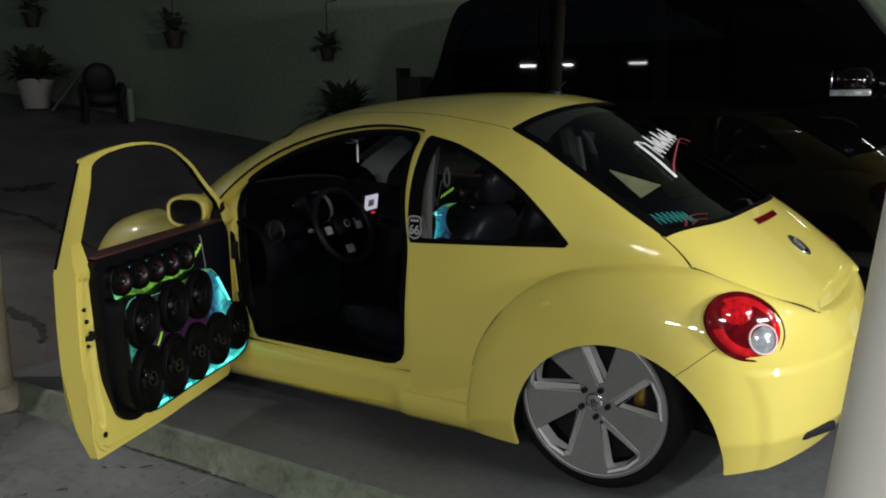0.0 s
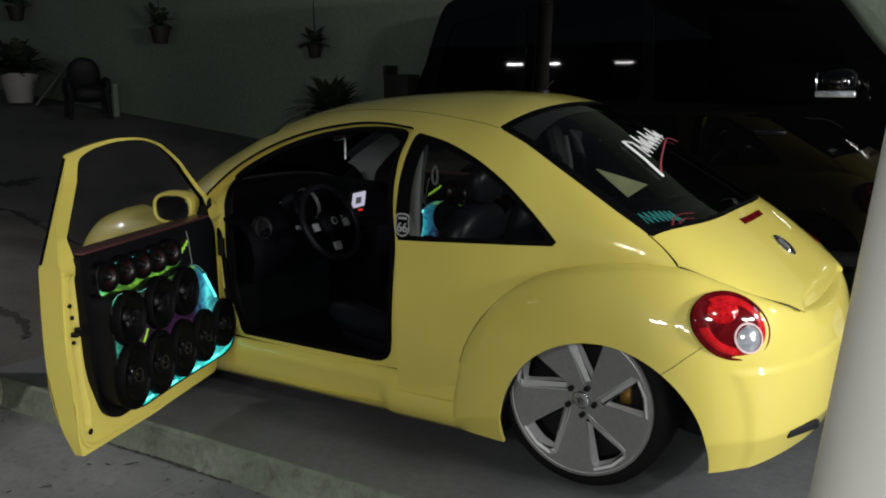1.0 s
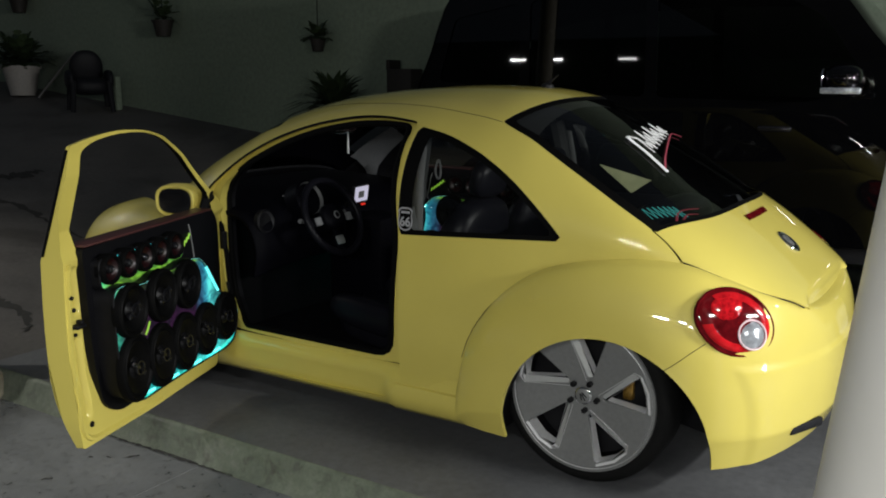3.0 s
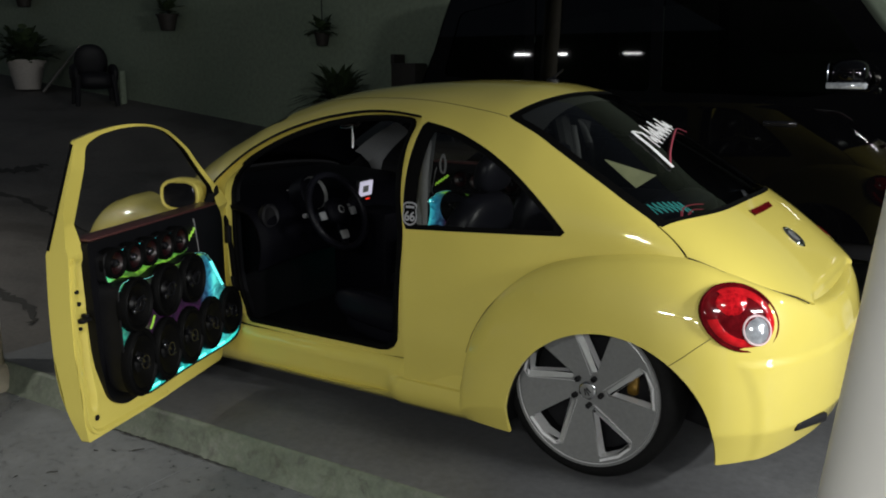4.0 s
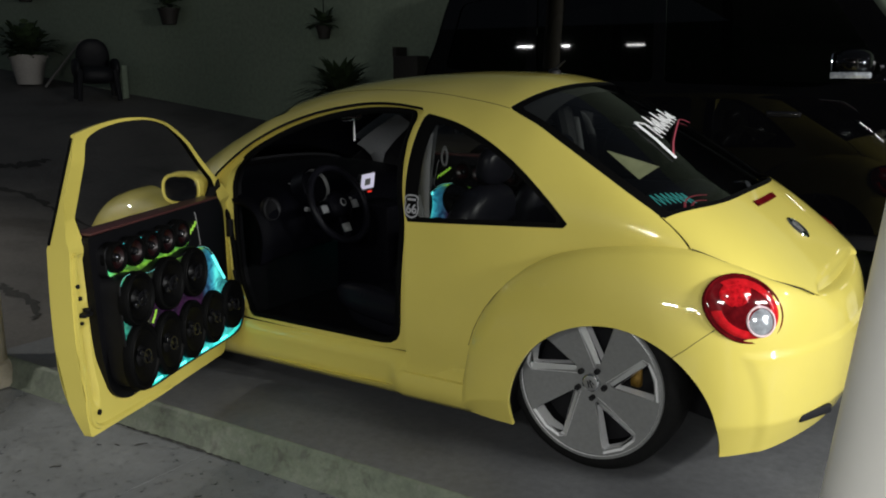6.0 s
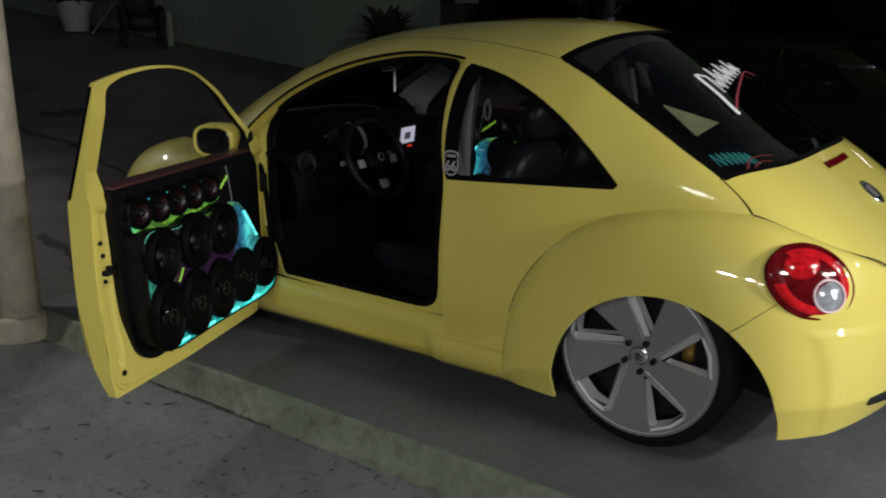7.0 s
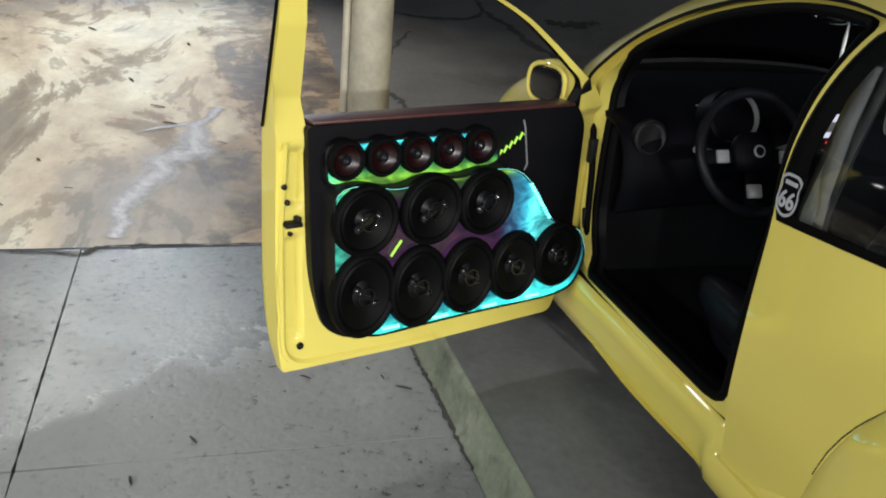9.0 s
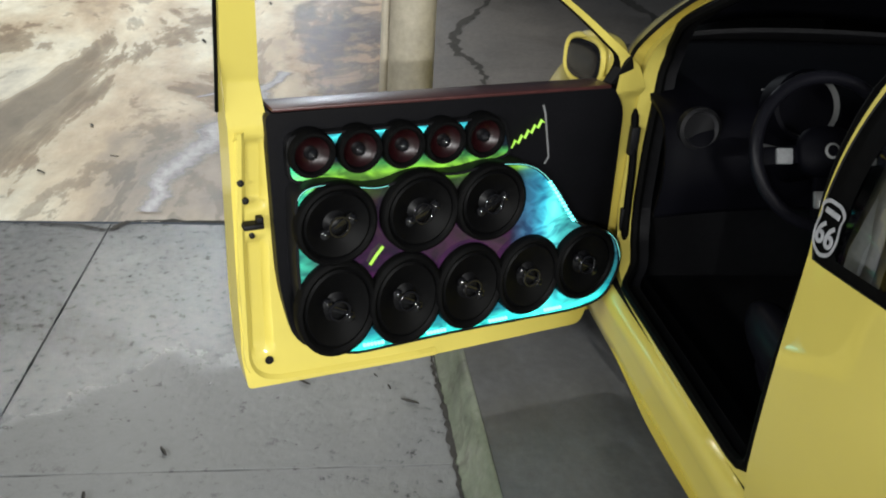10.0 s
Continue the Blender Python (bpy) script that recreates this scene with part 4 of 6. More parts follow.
def door_form(x, y, z):
    """A straight-leaning window frame towards the rear, and a skin that tucks in along the lower edge."""
    if z > 0.86:
        w_ = smooth_step((1.35 - x) / 0.40)
        y += w_ * (float(y_side(x, 0.86)) - 0.385 * (z - 0.86) - float(y_side(x, z)))
        return x, max(y, 0.752 - 0.55 * (z - 0.86)), z
    if y < 0.775:
        # two pressed pockets between the outer lip and the trim, above and below the latch
        tall_ = smooth_step((z - 0.65) / 0.03) * smooth_step((0.84 - z) / 0.03) + smooth_step((z - 0.25) / 0.05) * smooth_step((0.585 - z) / 0.03)
        return x, max(y, 0.752) + 0.020 * tall_ * smooth_step((x - 0.772) / 0.014) * smooth_step((0.832 - x) / 0.014), z
    return x, max(y - (0.036 * min(max((0.36 - z) / 0.18, 0.0), 1.0) ** 1.5 if y > 0.78 else 0.0), 0.752), z


door_geo = ([door_form(x, y, z) for x, y, z in door_geo[0]], *door_geo[1:])
driver_door = part("driver_door", move(door_geo, OPEN), [PAINT, RUBBER], car, "open yellow driver's door with a speaker-filled trim panel", angle=35)

# pressed step along the rear and lower edge of the door's inner face
corner = rounded([(0.757, 0.85, 0.001), (0.7535, 0.60, 0.1), (0.7535, 0.175, 0.11), (1.20, 0.156, 0.1), (1.70, 0.158, 0.001), (1.70, 0.5, 0.001)], 0.05, 9)[:-18]
run = np.array(corner)
slope = np.gradient(run, axis=0)
slope /= np.linalg.norm(slope, axis=1)[:, None]
step_rows = []
for d, lift in ((0.0005, 0.0), (0.003, 0.012), (0.013, 0.012), (0.022, 0.0005)):
    for (x, z), (tx, tz) in zip(run, slope):
        x2, z2 = x - tz * d, z + tx * d
        step_rows.append((x2, max(float(y_side(x2, z2)) - door_depth(z2), 0.752) - lift, z2))
part("pressed_step", move((step_rows, grid_faces(4, len(run))), OPEN), PAINT, driver_door, angle=50)
TRIM = rounded([(0.822, 0.893, 0.02), (1.79, 0.901, 0.02), (1.835, 0.84, 0.04), (1.846, 0.42, 0.08), (1.79, 0.27, 0.08), (1.3, 0.245, 0.1), (0.98, 0.232, 0.1), (0.885, 0.29, 0.12), (0.848, 0.45, 0.1)], 0.05)
POD = rounded([(0.862, 0.848, 0.03), (1.425, 0.852, 0.03), (1.458, 0.755, 0.02), (1.40, 0.735, 0.1), (1.28, 0.728, 0.05), (1.17, 0.738, 0.06), (1.06, 0.708, 0.06), (0.96, 0.735, 0.08), (0.866, 0.735, 0.03)], 0.03)
BAFFLE = rounded([(0.866, 0.735, 0.06), (0.96, 0.745, 0.06), (1.07, 0.712, 0.06), (1.18, 0.748, 0.06), (1.275, 0.728, 0.05), (1.38, 0.748, 0.06), (1.50, 0.735, 0.06), (1.575, 0.67, 0.06), (1.66, 0.545, 0.05), (1.80, 0.50, 0.08), (1.845, 0.40, 0.08), (1.80, 0.29, 0.08), (1.70, 0.272, 0.08), (1.3, 0.278, 0.1), (1.0, 0.272, 0.08), (0.90, 0.33, 0.08), (0.872, 0.50, 0.1), (0.868, 0.62, 0.1)], 0.05)
TWEETERS = [(0.917, 0.805), (1.034, 0.805), (1.146, 0.805), (1.258, 0.806), (1.370, 0.81)]
MIDS = [(0.962, 0.643, 0.103), (1.180, 0.648, 0.106), (1.378, 0.648, 0.103)]
WOOFERS = [(0.966, 0.434, 0.106), (1.152, 0.427, 0.104), (1.335, 0.427, 0.102), (1.517, 0.426, 0.102), (1.700, 0.430, 0.104)]
EDGEGLOW = glow("edge_glow", (0.25, 0.9, 0.8), 1.2)
TRIMBLACK = plain("dark_trim_vinyl", (0.0035, 0.0035, 0.0045), 0.5, vary=0.3, scale=120, relief=0.0006, **{"Specular IOR Level": 0.14})
MAROON = plain("maroon_trim", (0.055, 0.018, 0.017), 0.4, vary=0.25, scale=60)
CONE = plain("speaker_cone", (0.002, 0.002, 0.0022), 0.5, vary=0.3, scale=80, **{"Specular IOR Level": 0.07})
SURROUND = plain("speaker_surround", (0.002, 0.002, 0.0021), 0.65, vary=0.3, scale=80, **{"Specular IOR Level": 0.06})
DUSTCAP = plain("dust_cap", (0.004, 0.004, 0.0045), 0.42, vary=0.4, scale=90, **{"Specular IOR Level": 0.2})
REDCONE = plain("red_diaphragm", (0.010, 0.0008, 0.0014), 0.34, vary=0.3, scale=80)


def speaker_geo(r):
    return lathe([(r, -0.025), (r, 0.0), (r * 0.97, 0.006), (r * 0.90, 0.009), (r * 0.85, 0.005), (r * 0.81, 0.0), (r * 0.76, 0.004), (r * 0.70, 0.002), (r * 0.50, -0.008), (r * 0.31, -0.014), (r * 0.28, -0.012), (r * 0.22, -0.003), (r * 0.12, 0.003), (r * 0.01, 0.004)], 40, [0, 0, 0, 0, 1, 1, 1, 1, 1, 2, 2, 2, 2])


def tweeter_geo(r):
    return lathe([(r, -0.03), (r, 0.004), (r * 0.92, 0.012), (r * 0.80, 0.012), (r * 0.72, 0.002), (r * 0.45, -0.010), (r * 0.30, -0.012), (r * 0.26, 0.004), (r * 0.14, 0.012), (r * 0.01, 0.014)], 28, [0, 0, 0, 0, 1, 1, 2, 2, 2])


def uv_for(verts):
    return [((p[0] - 0.862) / 0.985, (p[2] - 0.27) / 0.595) for p in verts]


def coaxial(door, m, x, y, z, r, spin):
    """The bridge with its ring and two small domes across a speaker's centre."""
    ring = [(0.24 * r * math.cos(a), 0.24 * r * math.sin(a), 0.012) for a in np.linspace(0, 2 * math.pi, 20, endpoint=False)]
    dome = lathe([(0.13 * r, 0.002), (0.12 * r, 0.010), (0.06 * r, 0.015), (0.0005, 0.016)], 12)
    g = join(tube(ring, 0.035 * r, 6, True), move(dome, pose(-0.36 * r, 0.05 * r, 0)), move(dome, pose(0.34 * r, -0.08 * r, 0)), box(0, 0, 0.004, 0.85 * r, 0.14 * r, 0.008, 0.002))
    part("speaker_bridge", move(move(g, aim((x, y, z), (0.03, -1, 0.03), spin)), m), GLOSSY, door, "small glossy tweeter bridge")


def speaker_panel(door, m, rising):
    """The trim panel of a door in the closed position, taken to its place by m."""
    part("trim_panel", move(prism(TRIM, 0.815, 0.738), m), TRIMBLACK, door, "black trim panel", angle=30)
    part("trim_cap", move(box(1.31, 0.778, 0.9005, 0.945, 0.084, 0.010, 0.004), m), MAROON, door, "dark maroon top edge of the trim panel")
    for name, outline, y0, y1 in (("tweeter_pod", POD, 0.742, 0.706), ("speaker_baffle", BAFFLE, 0.742, 0.660)):
        g = prism(outline, y0, y1)
        uv = uv_for(g[0])
        slots = [0, 0] + [1] * (len(g[1]) - 2)
        part(name, move((g[0], g[1], slots), m), [ACRYL if rising or name == "speaker_baffle" else GLOSSY, BLACK], door, "acrylic panel lit from inside", uvs=uv, angle=30)
        loop = [(x, y1 - 0.003, z) for x, z in outline]
        part("rim_trim", move(tube(loop, 0.004, 6, True), m), BLACK, door)
    tw = tweeter_geo(0.057)
    for x, z in TWEETERS:
        part("tweeter", move(move(tw, aim((x, 0.692, z), (0, -1, 0))), m), [SURROUND, REDCONE, GLOSSY], door, "small round tweeter with red diaphragm")
    for x, z, r in MIDS:
        coaxial(door, m, x, 0.642, z, r, 0.6)
        part("speaker", move(move(speaker_geo(r), aim((x, 0.642, z), (0.03, -1, 0.03))), m), [SURROUND, CONE, DUSTCAP], door, "black round speaker")
    for (x, z, r), tall in zip(WOOFERS, (1.24, 1.24, 1.20, 1.14, 1.06)):
        oval = Matrix.Translation((x, 0.641, z - 0.06 * (tall - 1))) @ Matrix.Diagonal((1.0, 1.0, tall, 1.0))
        coaxial(door, m, x, 0.641, z - 0.06 * (tall - 1), r, -0.5)
        part("speaker", move(move(speaker_geo(r), oval @ aim((0, 0, 0), (0.03, -1, 0.03))), m), [SURROUND, CONE, DUSTCAP], door, "black round speaker")
    # light strips: along the lower edge, beside the upper speakers and round the corners
    for a, b, n in (((0.93, 0.318), (0.885, 0.40), 5), ((1.04, 0.292), (1.10, 0.290), 6), ((1.22, 0.290), (1.28, 0.290), 6), ((1.41, 0.289), (1.47, 0.289), 6), ((1.59, 0.289), (1.65, 0.289), 6), ((1.555, 0.685), (1.655, 0.555), 12)):
        for k in range(n):
            s = (k + 0.5) / n
            part("diode", move(box(a[0] + (b[0] - a[0]) * s, 0.657, a[1] + (b[1] - a[1]) * s, 0.007, 0.008, 0.007, 0, 0), m), LED, door, "small cyan diode", smooth=False)
    # bright cut edges of the acrylic at its lower corners
    for a, b in ((0.02, 0.16), (0.30, 0.48), (0.50, 0.72), (0.84, 0.97)):
        pts = [(x, 0.656, z) for x, z in BAFFLE[int(a * len(BAFFLE)):int(b * len(BAFFLE))]]
        part("edge_light", move(tube(pts, 0.0028, 6), m), EDGEGLOW, door, "thin glowing acrylic edge")
    # glint on the acrylic, drawn as a small glowing lime tube
    part("acrylic_glint", move(tube([(1.052, 0.652, 0.522), (1.064, 0.648, 0.545), (1.084, 0.652, 0.566)], 0.004, 8), m), LIME, door, "small slanting lime glint on the acrylic")
    # lettering on the amplifier plate, kept as plain strokes
    zig = [(1.478 + 0.0095 * k, 0.733, 0.762 + 0.0062 * (k if rising else 10 - k) + (0.007 if k % 2 else -0.007)) for k in range(11)]
    part("lettering", move(tube(zig, [0.002] + [0.004] * 9 + [0.002], 6), m), LIME, door, "lime glowing strokes of writing", smooth=False)
    loop = [(1.565, 0.735, 0.865), (1.575, 0.735, 0.84), (1.60, 0.735, 0.72), (1.59, 0.735, 0.70)]
    part("plate_edge", move(tube(loop, 0.003, 6), m), GREY, door)


speaker_panel(driver_door, OPEN, True)
MIRROR_Y = Matrix.Diagonal((1, -1, 1, 1))
speaker_panel(passenger_door, Matrix.Translation((0.07, 0, 0.075)) @ MIRROR_Y, False)

# black strip over the lower part of the front door post, and black hinge
part("post_strip", tube(smooth_loop([(1.834, 0.776, 0.83), (1.814, 0.767, 0.68), (1.800, 0.767, 0.56), (1.785, 0.766, 0.45)], 5, False), [0.004] + [0.012] * 14 + [0.006], 8), RUBBER, car, "black strip on the door post")
for z in (0.50, 0.74):
    part("door_hinge", box(1.806 + (z - 0.5) * 0.07, 0.772, z, 0.030, 0.026, 0.085, 0.005), BLACK, car, "black door hinge")

# latch, screws and drain hole on the rear edge
for x, z, r in ((0.765, 0.730, 0.008), (0.776, 0.684, 0.008), (0.792, 0.588, 0.007)):
    y = max(float(y_side(x, z)) - door_depth(z), 0.752)
    g = lathe([(r, -0.004), (r, 0.004), (r * 0.4, 0.006), (0.0005, 0.006)], 14)
    part("screw", move(move(g, aim((x, y - (0.014 if x < 0.79 else 0.004), z), (0, -1, 0))), OPEN), BLACK, driver_door, "small dark screw")
part("latch", move(box(0.790, 0.750, 0.622, 0.050, 0.034, 0.014, 0.004), OPEN), BLACK, driver_door, "black door latch")
part("latch_hook", move(box(0.808, 0.755, 0.632, 0.016, 0.024, 0.018, 0.003), OPEN), BLACK, driver_door)
part("drain_hole", move(move(lathe([(0.011, -0.002), (0.011, 0.003), (0.0005, 0.003)], 16), aim((0.822, 0.750, 0.243), (0, -1, 0))), OPEN), BLACK, driver_door, "round rubber plug")
# black weather strip on the rear edge of the window frame
edge = [(x - 0.004, float(y_side(x, 0.86)) - 0.385 * (z - 0.86) - 0.006, z) for x, z in ((0.741, 0.88), (0.737, 0.95), (0.729, 1.06), (0.722, 1.16), (0.716, 1.25))]
part("weather_strip", move(tube(edge, 0.005, 6), OPEN), RUBBER, driver_door, "black rubber strip")


def blob(sx, sy, sz, p=2.6, nu=24, nv=16):
    """A rounded box."""
    verts = []
    for i in range(nv + 1):
        a = -math.pi / 2 + math.pi * i / nv
        for k in range(nu):
            b = 2 * math.pi * k / nu
            s = lambda q: math.copysign(abs(q) ** (2 / p), q)
            verts.append((sx * s(math.cos(a)) * s(math.cos(b)), sy * s(math.cos(a)) * s(math.sin(b)), sz * s(math.sin(a))))
    return verts, grid_faces(nv + 1, nu, True)


# door mirror: housing, glass and arm
housing = move(blob(0.055, 0.105, 0.080, 2.7), pose(1.888, 0.948, 0.925))
part("mirror_housing", move(housing, OPEN), PAINT, driver_door, "round yellow door mirror housing")
glassg = move(blob(0.006, 0.082, 0.058, 3.0), pose(1.832, 0.948, 0.925))
part("mirror_glass", move(glassg, OPEN), GLOSSY, driver_door, "dark mirror glass")
rim_loop = [(1.836, 0.948 + 0.092 * math.copysign(abs(math.cos(a)) ** 0.7, math.cos(a)), 0.925 + 0.067 * math.copysign(abs(math.sin(a)) ** 0.7, math.sin(a))) for a in np.linspace(0, 2 * math.pi, 40, endpoint=False)]
part("mirror_rim", move(tube(rim_loop, 0.009, 8, True), OPEN), PAINT, driver_door)
arm = tube([(1.865, 0.80, 0.885), (1.86, 0.86, 0.878), (1.875, 0.91, 0.875)], [0.045, 0.035, 0.03], 12, flat=0.6)
part("mirror_arm", move(arm, OPEN), PAINT, driver_door)
part("sail", move(prism(np.array([(1.80, 0.90), (1.885, 0.90), (1.86, 0.975)]), 0.80, 0.765), OPEN), BLACK, driver_door)
part("hinge", box(1.865, 0.80, 0.66, 0.03, 0.05, 0.09, 0.006), BLACK, car, "black door hinge")
part("hinge", box(1.855, 0.80, 0.40, 0.03, 0.05, 0.09, 0.006), BLACK, car, "black door hinge")

# ---- wheels
TYRE_R = 0.335


def rim_window(r_, a_):
    """Negative inside one of the five blade windows; plane polar coordinates."""
    best = np.full(r_.shape, 9.0)
    win = rounded([(0.078, -0.004), (0.252, 0.0), (0.240, 0.07), (0.212, 0.126), (0.1926, 0.1376), (0.0706, 0.0126)], 0.006)
    for k in range(5):
        a = a_ - 2 * math.pi * k / 5
        best = np.minimum(best, sdf(win, r_ * np.cos(a), r_ * np.sin(a)))
    return best


def wheel_parts(parent):
    tyre = lathe([(0.25, -0.20), (0.285, -0.205), (0.318, -0.195), (TYRE_R, -0.17), (TYRE_R + 0.002, -0.10), (TYRE_R, -0.03), (0.322, -0.008), (0.30, 0.0), (0.286, -0.004), (0.280, -0.02)], 64)
    part("tyre", tyre, TYRE, parent, "low-profile black tyre")
    barrel = lathe([(0.286, -0.004), (0.284, 0.004), (0.274, 0.004), (0.268, -0.01), (0.262, -0.05), (0.25, -0.19)], 64, [0, 0, 1, 2, 2])
    part("rim_barrel", barrel, [RIM, POLISH, BLACK], parent)
    nr, na = 34, 220
    rr, aa = np.linspace(0.03, 0.272, nr), np.linspace(0, 2 * math.pi, na, endpoint=False)
    verts = np.array([(r * math.cos(a), r * math.sin(a), -0.03 + 0.03 * (r / 0.27) ** 1.5, r, a) for r in rr for a in aa])
    faces = grid_faces(nr, na, True)
    v, f = clip_mesh(verts[:, :3], faces, rim_window(verts[:, 3], verts[:, 4]))
    face = part("rim_face", (v, [q[::-1] for q in f]), RIM, parent, "satin grey five-blade rim face", angle=50)
    so = face.modifiers.new("thickness", "SOLIDIFY")
    so.thickness, so.offset = 0.02, -1
    for k in range(5):
        m = Matrix.Rotation(2 * math.pi * k / 5, 4, "Z")
        z = lambda r, d: -0.03 + 0.03 * (r / 0.27) ** 1.5 + d
        hole = rounded([(0.086, -0.003), (0.252, 0.0), (0.240, 0.07), (0.208, 0.122)], 0.009)
        mid_p = hole.mean(axis=0)
        v, c = [], len(hole)
        for grow, d in ((1.0, 0.0005), (0.995, -0.002), (0.95, -0.05)):
            for px, py in hole:
                q = mid_p + (np.array((px, py)) - mid_p) * grow
                # the wall begins lower along the bevelled side
                low = d if d < -0.01 or (py + 0.003) * 0.71 - (px - 0.086) * 0.70 < -0.008 else -0.0155
                v.append((q[0], q[1], z(math.hypot(*q), low)))
        part("window_wall", move((v, grid_faces(3, c, True)), m), POLISH, parent, angle=30)
        # bright machined band along the slanting side and the outer edge
        v = []
        for (px, py), (nx, ny) in (((0.074, -0.004), (-0.70, 0.71)), ((0.10, 0.020), (-0.70, 0.71)), ((0.15, 0.067), (-0.70, 0.71)), ((0.207, 0.121), (-0.62, 0.78)), ((0.216, 0.122), (0.5, 0.86)), ((0.243, 0.075), (0.96, 0.28)), ((0.256, 0.0), (1.0, 0.0))):
            w_ = 0.023 if nx < 0 else 0.009
            bevel = ((0.0, -0.017), (0.001, -0.0145), (w_ * 0.97, -0.0008), (w_, 0.0009), (w_ + 0.0012, 0.0004)) if nx < 0 else ((-0.002, -0.006), (0.001, 0.0020), (w_ * 0.9, 0.0035), (w_, 0.005), (w_ + 0.002, -0.002))
            for a_, d in bevel:
                qx, qy = px + nx * a_, py + ny * a_
                v.append((qx, qy, z(math.hypot(qx, qy), d)))
        part("polished_edge", move((v, grid_faces(7, 5)), m), [FACET, POLISH], parent, "bright machined edge", slots=[1, 0, 1, 1] * 3 + [1, 1, 1, 1] * 3, angle=30)
        bolt = lathe([(0.011, -0.02), (0.011, 0.006), (0.007, 0.008), (0.0005, 0.004)], 6)
        part("wheel_bolt", move(bolt, m @ pose(0.055, -0.006, -0.014)), BLACK, parent, "dark wheel bolt", smooth=False)
    part("hub_cap", lathe([(0.036, -0.035), (0.034, -0.02), (0.028, -0.016), (0.0005, -0.015)], 28, [0, 1, 0]), [RIM, CHROME], parent, "round hub cap with chrome ring")
    cap = join(*[move(box(0, 0, 0, 0.004, 0.026, 0.002), pose(dx, dy, -0.0145, 0, 0, r)) for dx, dy, r in ((-0.008, 0, 18), (0.008, 0, -18), (0, 0.006, 0))])
    part("cap_emblem", cap, BLACK, parent, smooth=False)
    part("brake_disc", lathe([(0.06, -0.12), (0.15, -0.115), (0.15, -0.125), (0.06, -0.13)], 40), BLACK, parent, "dark brake disc")
    return parent


def wheel(x, y, sign, spin):
    w = part("wheel", lathe([(0.24, -0.19), (0.245, -0.10), (0.06, -0.12), (0.02, -0.10), (0.02, -0.04)], 40), BLACK, car, "lowered wheel with a five-blade alloy rim")
    wheel_parts(w)
    m = Matrix.Translation((x, sign * y, TYRE_R)) @ Matrix.Rotation(radians(-90 * sign), 4, "X") @ Matrix.Rotation(spin, 4, "Z")
    w.matrix_basis = m
    return w


wheel(-0.012, 0.775, 1, radians(33))
wheel(-0.012, 0.775, -1, radians(30))
wheel(2.50, 0.775, 1, radians(50))
wheel(2.50, 0.775, -1, radians(10))
part("caliper", move(box(0, 0, 0, 0.045, 0.05, 0.085, 0.014), pose(-0.155, 0.655, 0.362)), BRASS, car, "gold painted brake caliper")
# dark liners of the wheel housings
for sign in (1, -1):
    for (cx, cz), r in ((ARCH_C, 0.40), (FARCH_C, 0.40)):
        prof = []
        for k in range(25):
            a = -0.12 + (math.pi + 0.24) * k / 24
            wide_ = float(np.interp(cx + r * math.cos(a), [-0.6, -0.42, -0.3, 0.3, 2.2, 2.7, 2.95], [0.68, 0.79, 0.835, 0.835, 0.835, 0.82, 0.74]))
            for y in (wide_, 0.5, 0.45):
                rr = r if y > 0.46 else 0.02
                prof.append((cx + rr * math.cos(a), sign * y, cz + rr * math.sin(a)))
        part("wheel_housing", (prof, grid_faces(25, 3)), BLACK, car)

# ---- lamps, badge, bumper grille
TAIL_N = Vector((-0.65, 0.68, 0.29)).normalized()


def tail_light(sign):
    n = Vector((TAIL_N.x, sign * TAIL_N.y, TAIL_N.z))
    m = aim((-0.530, sign * 0.721, 0.688), n, sign * -0.42)

    def disc(rx, ry, h, edge, cx=0, cy=0, lift=0.0):
        prof = [(1.0, -0.04), (1.0, 0.0), (0.96, edge * 0.6), (0.88, edge), (0.6, edge + h * 0.6), (0.3, edge + h * 0.92), (0.01, edge + h)]
        v, f, s = lathe(prof, 40)
        return [(x * rx + cx, y * ry + cy, z + lift) for x, y, z in v], f

    red = part("tail_light", move(disc(0.142, 0.108, 0.016, 0.008), m), DARKRED, car, "round red tail light")
    crescent = []
    for a in np.linspace(0.35, 2 * math.pi - 0.75, 44):
        for rr, h in ((0.90, 0.007), (0.86, 0.013), (0.72, 0.019), (0.66, 0.018)):
            crescent.append((sign * -rr * 0.142 * math.cos(a + 0.2), rr * 0.108 * math.sin(a + 0.2), h))
    g = (crescent, grid_faces(44, 4) if sign < 0 else [q[::-1] for q in grid_faces(44, 4)])
    part("outer_lens", move(g, m), REDLENS, red, "bright red outer lens")
    part("lamp_ring", move(tube([(0.142 * math.cos(a), 0.108 * math.sin(a), 0.002) for a in np.linspace(0, 2 * math.pi, 48, endpoint=False)], 0.006, 6, True), m), DARKRED, red)
    part("indicator_lens", move(disc(0.047, 0.047, 0.008, 0.004, 0.062 * sign, -0.022, 0.018), m), CLEARLENS, red, "round clear lens")
    part("indicator_ring", move(tube([(sign * 0.062 + 0.049 * math.cos(a), -0.022 + 0.049 * math.sin(a), 0.023) for a in np.linspace(0, 2 * math.pi, 36, endpoint=False)], 0.0038, 6, True), m), LENSRING, red, "pale pink ring")
    part("brake_lens", move(disc(0.068, 0.060, 0.008, 0.004, -0.035 * sign, 0.022, 0.013), m), INNERRED, red)


tail_light(1)
tail_light(-1)


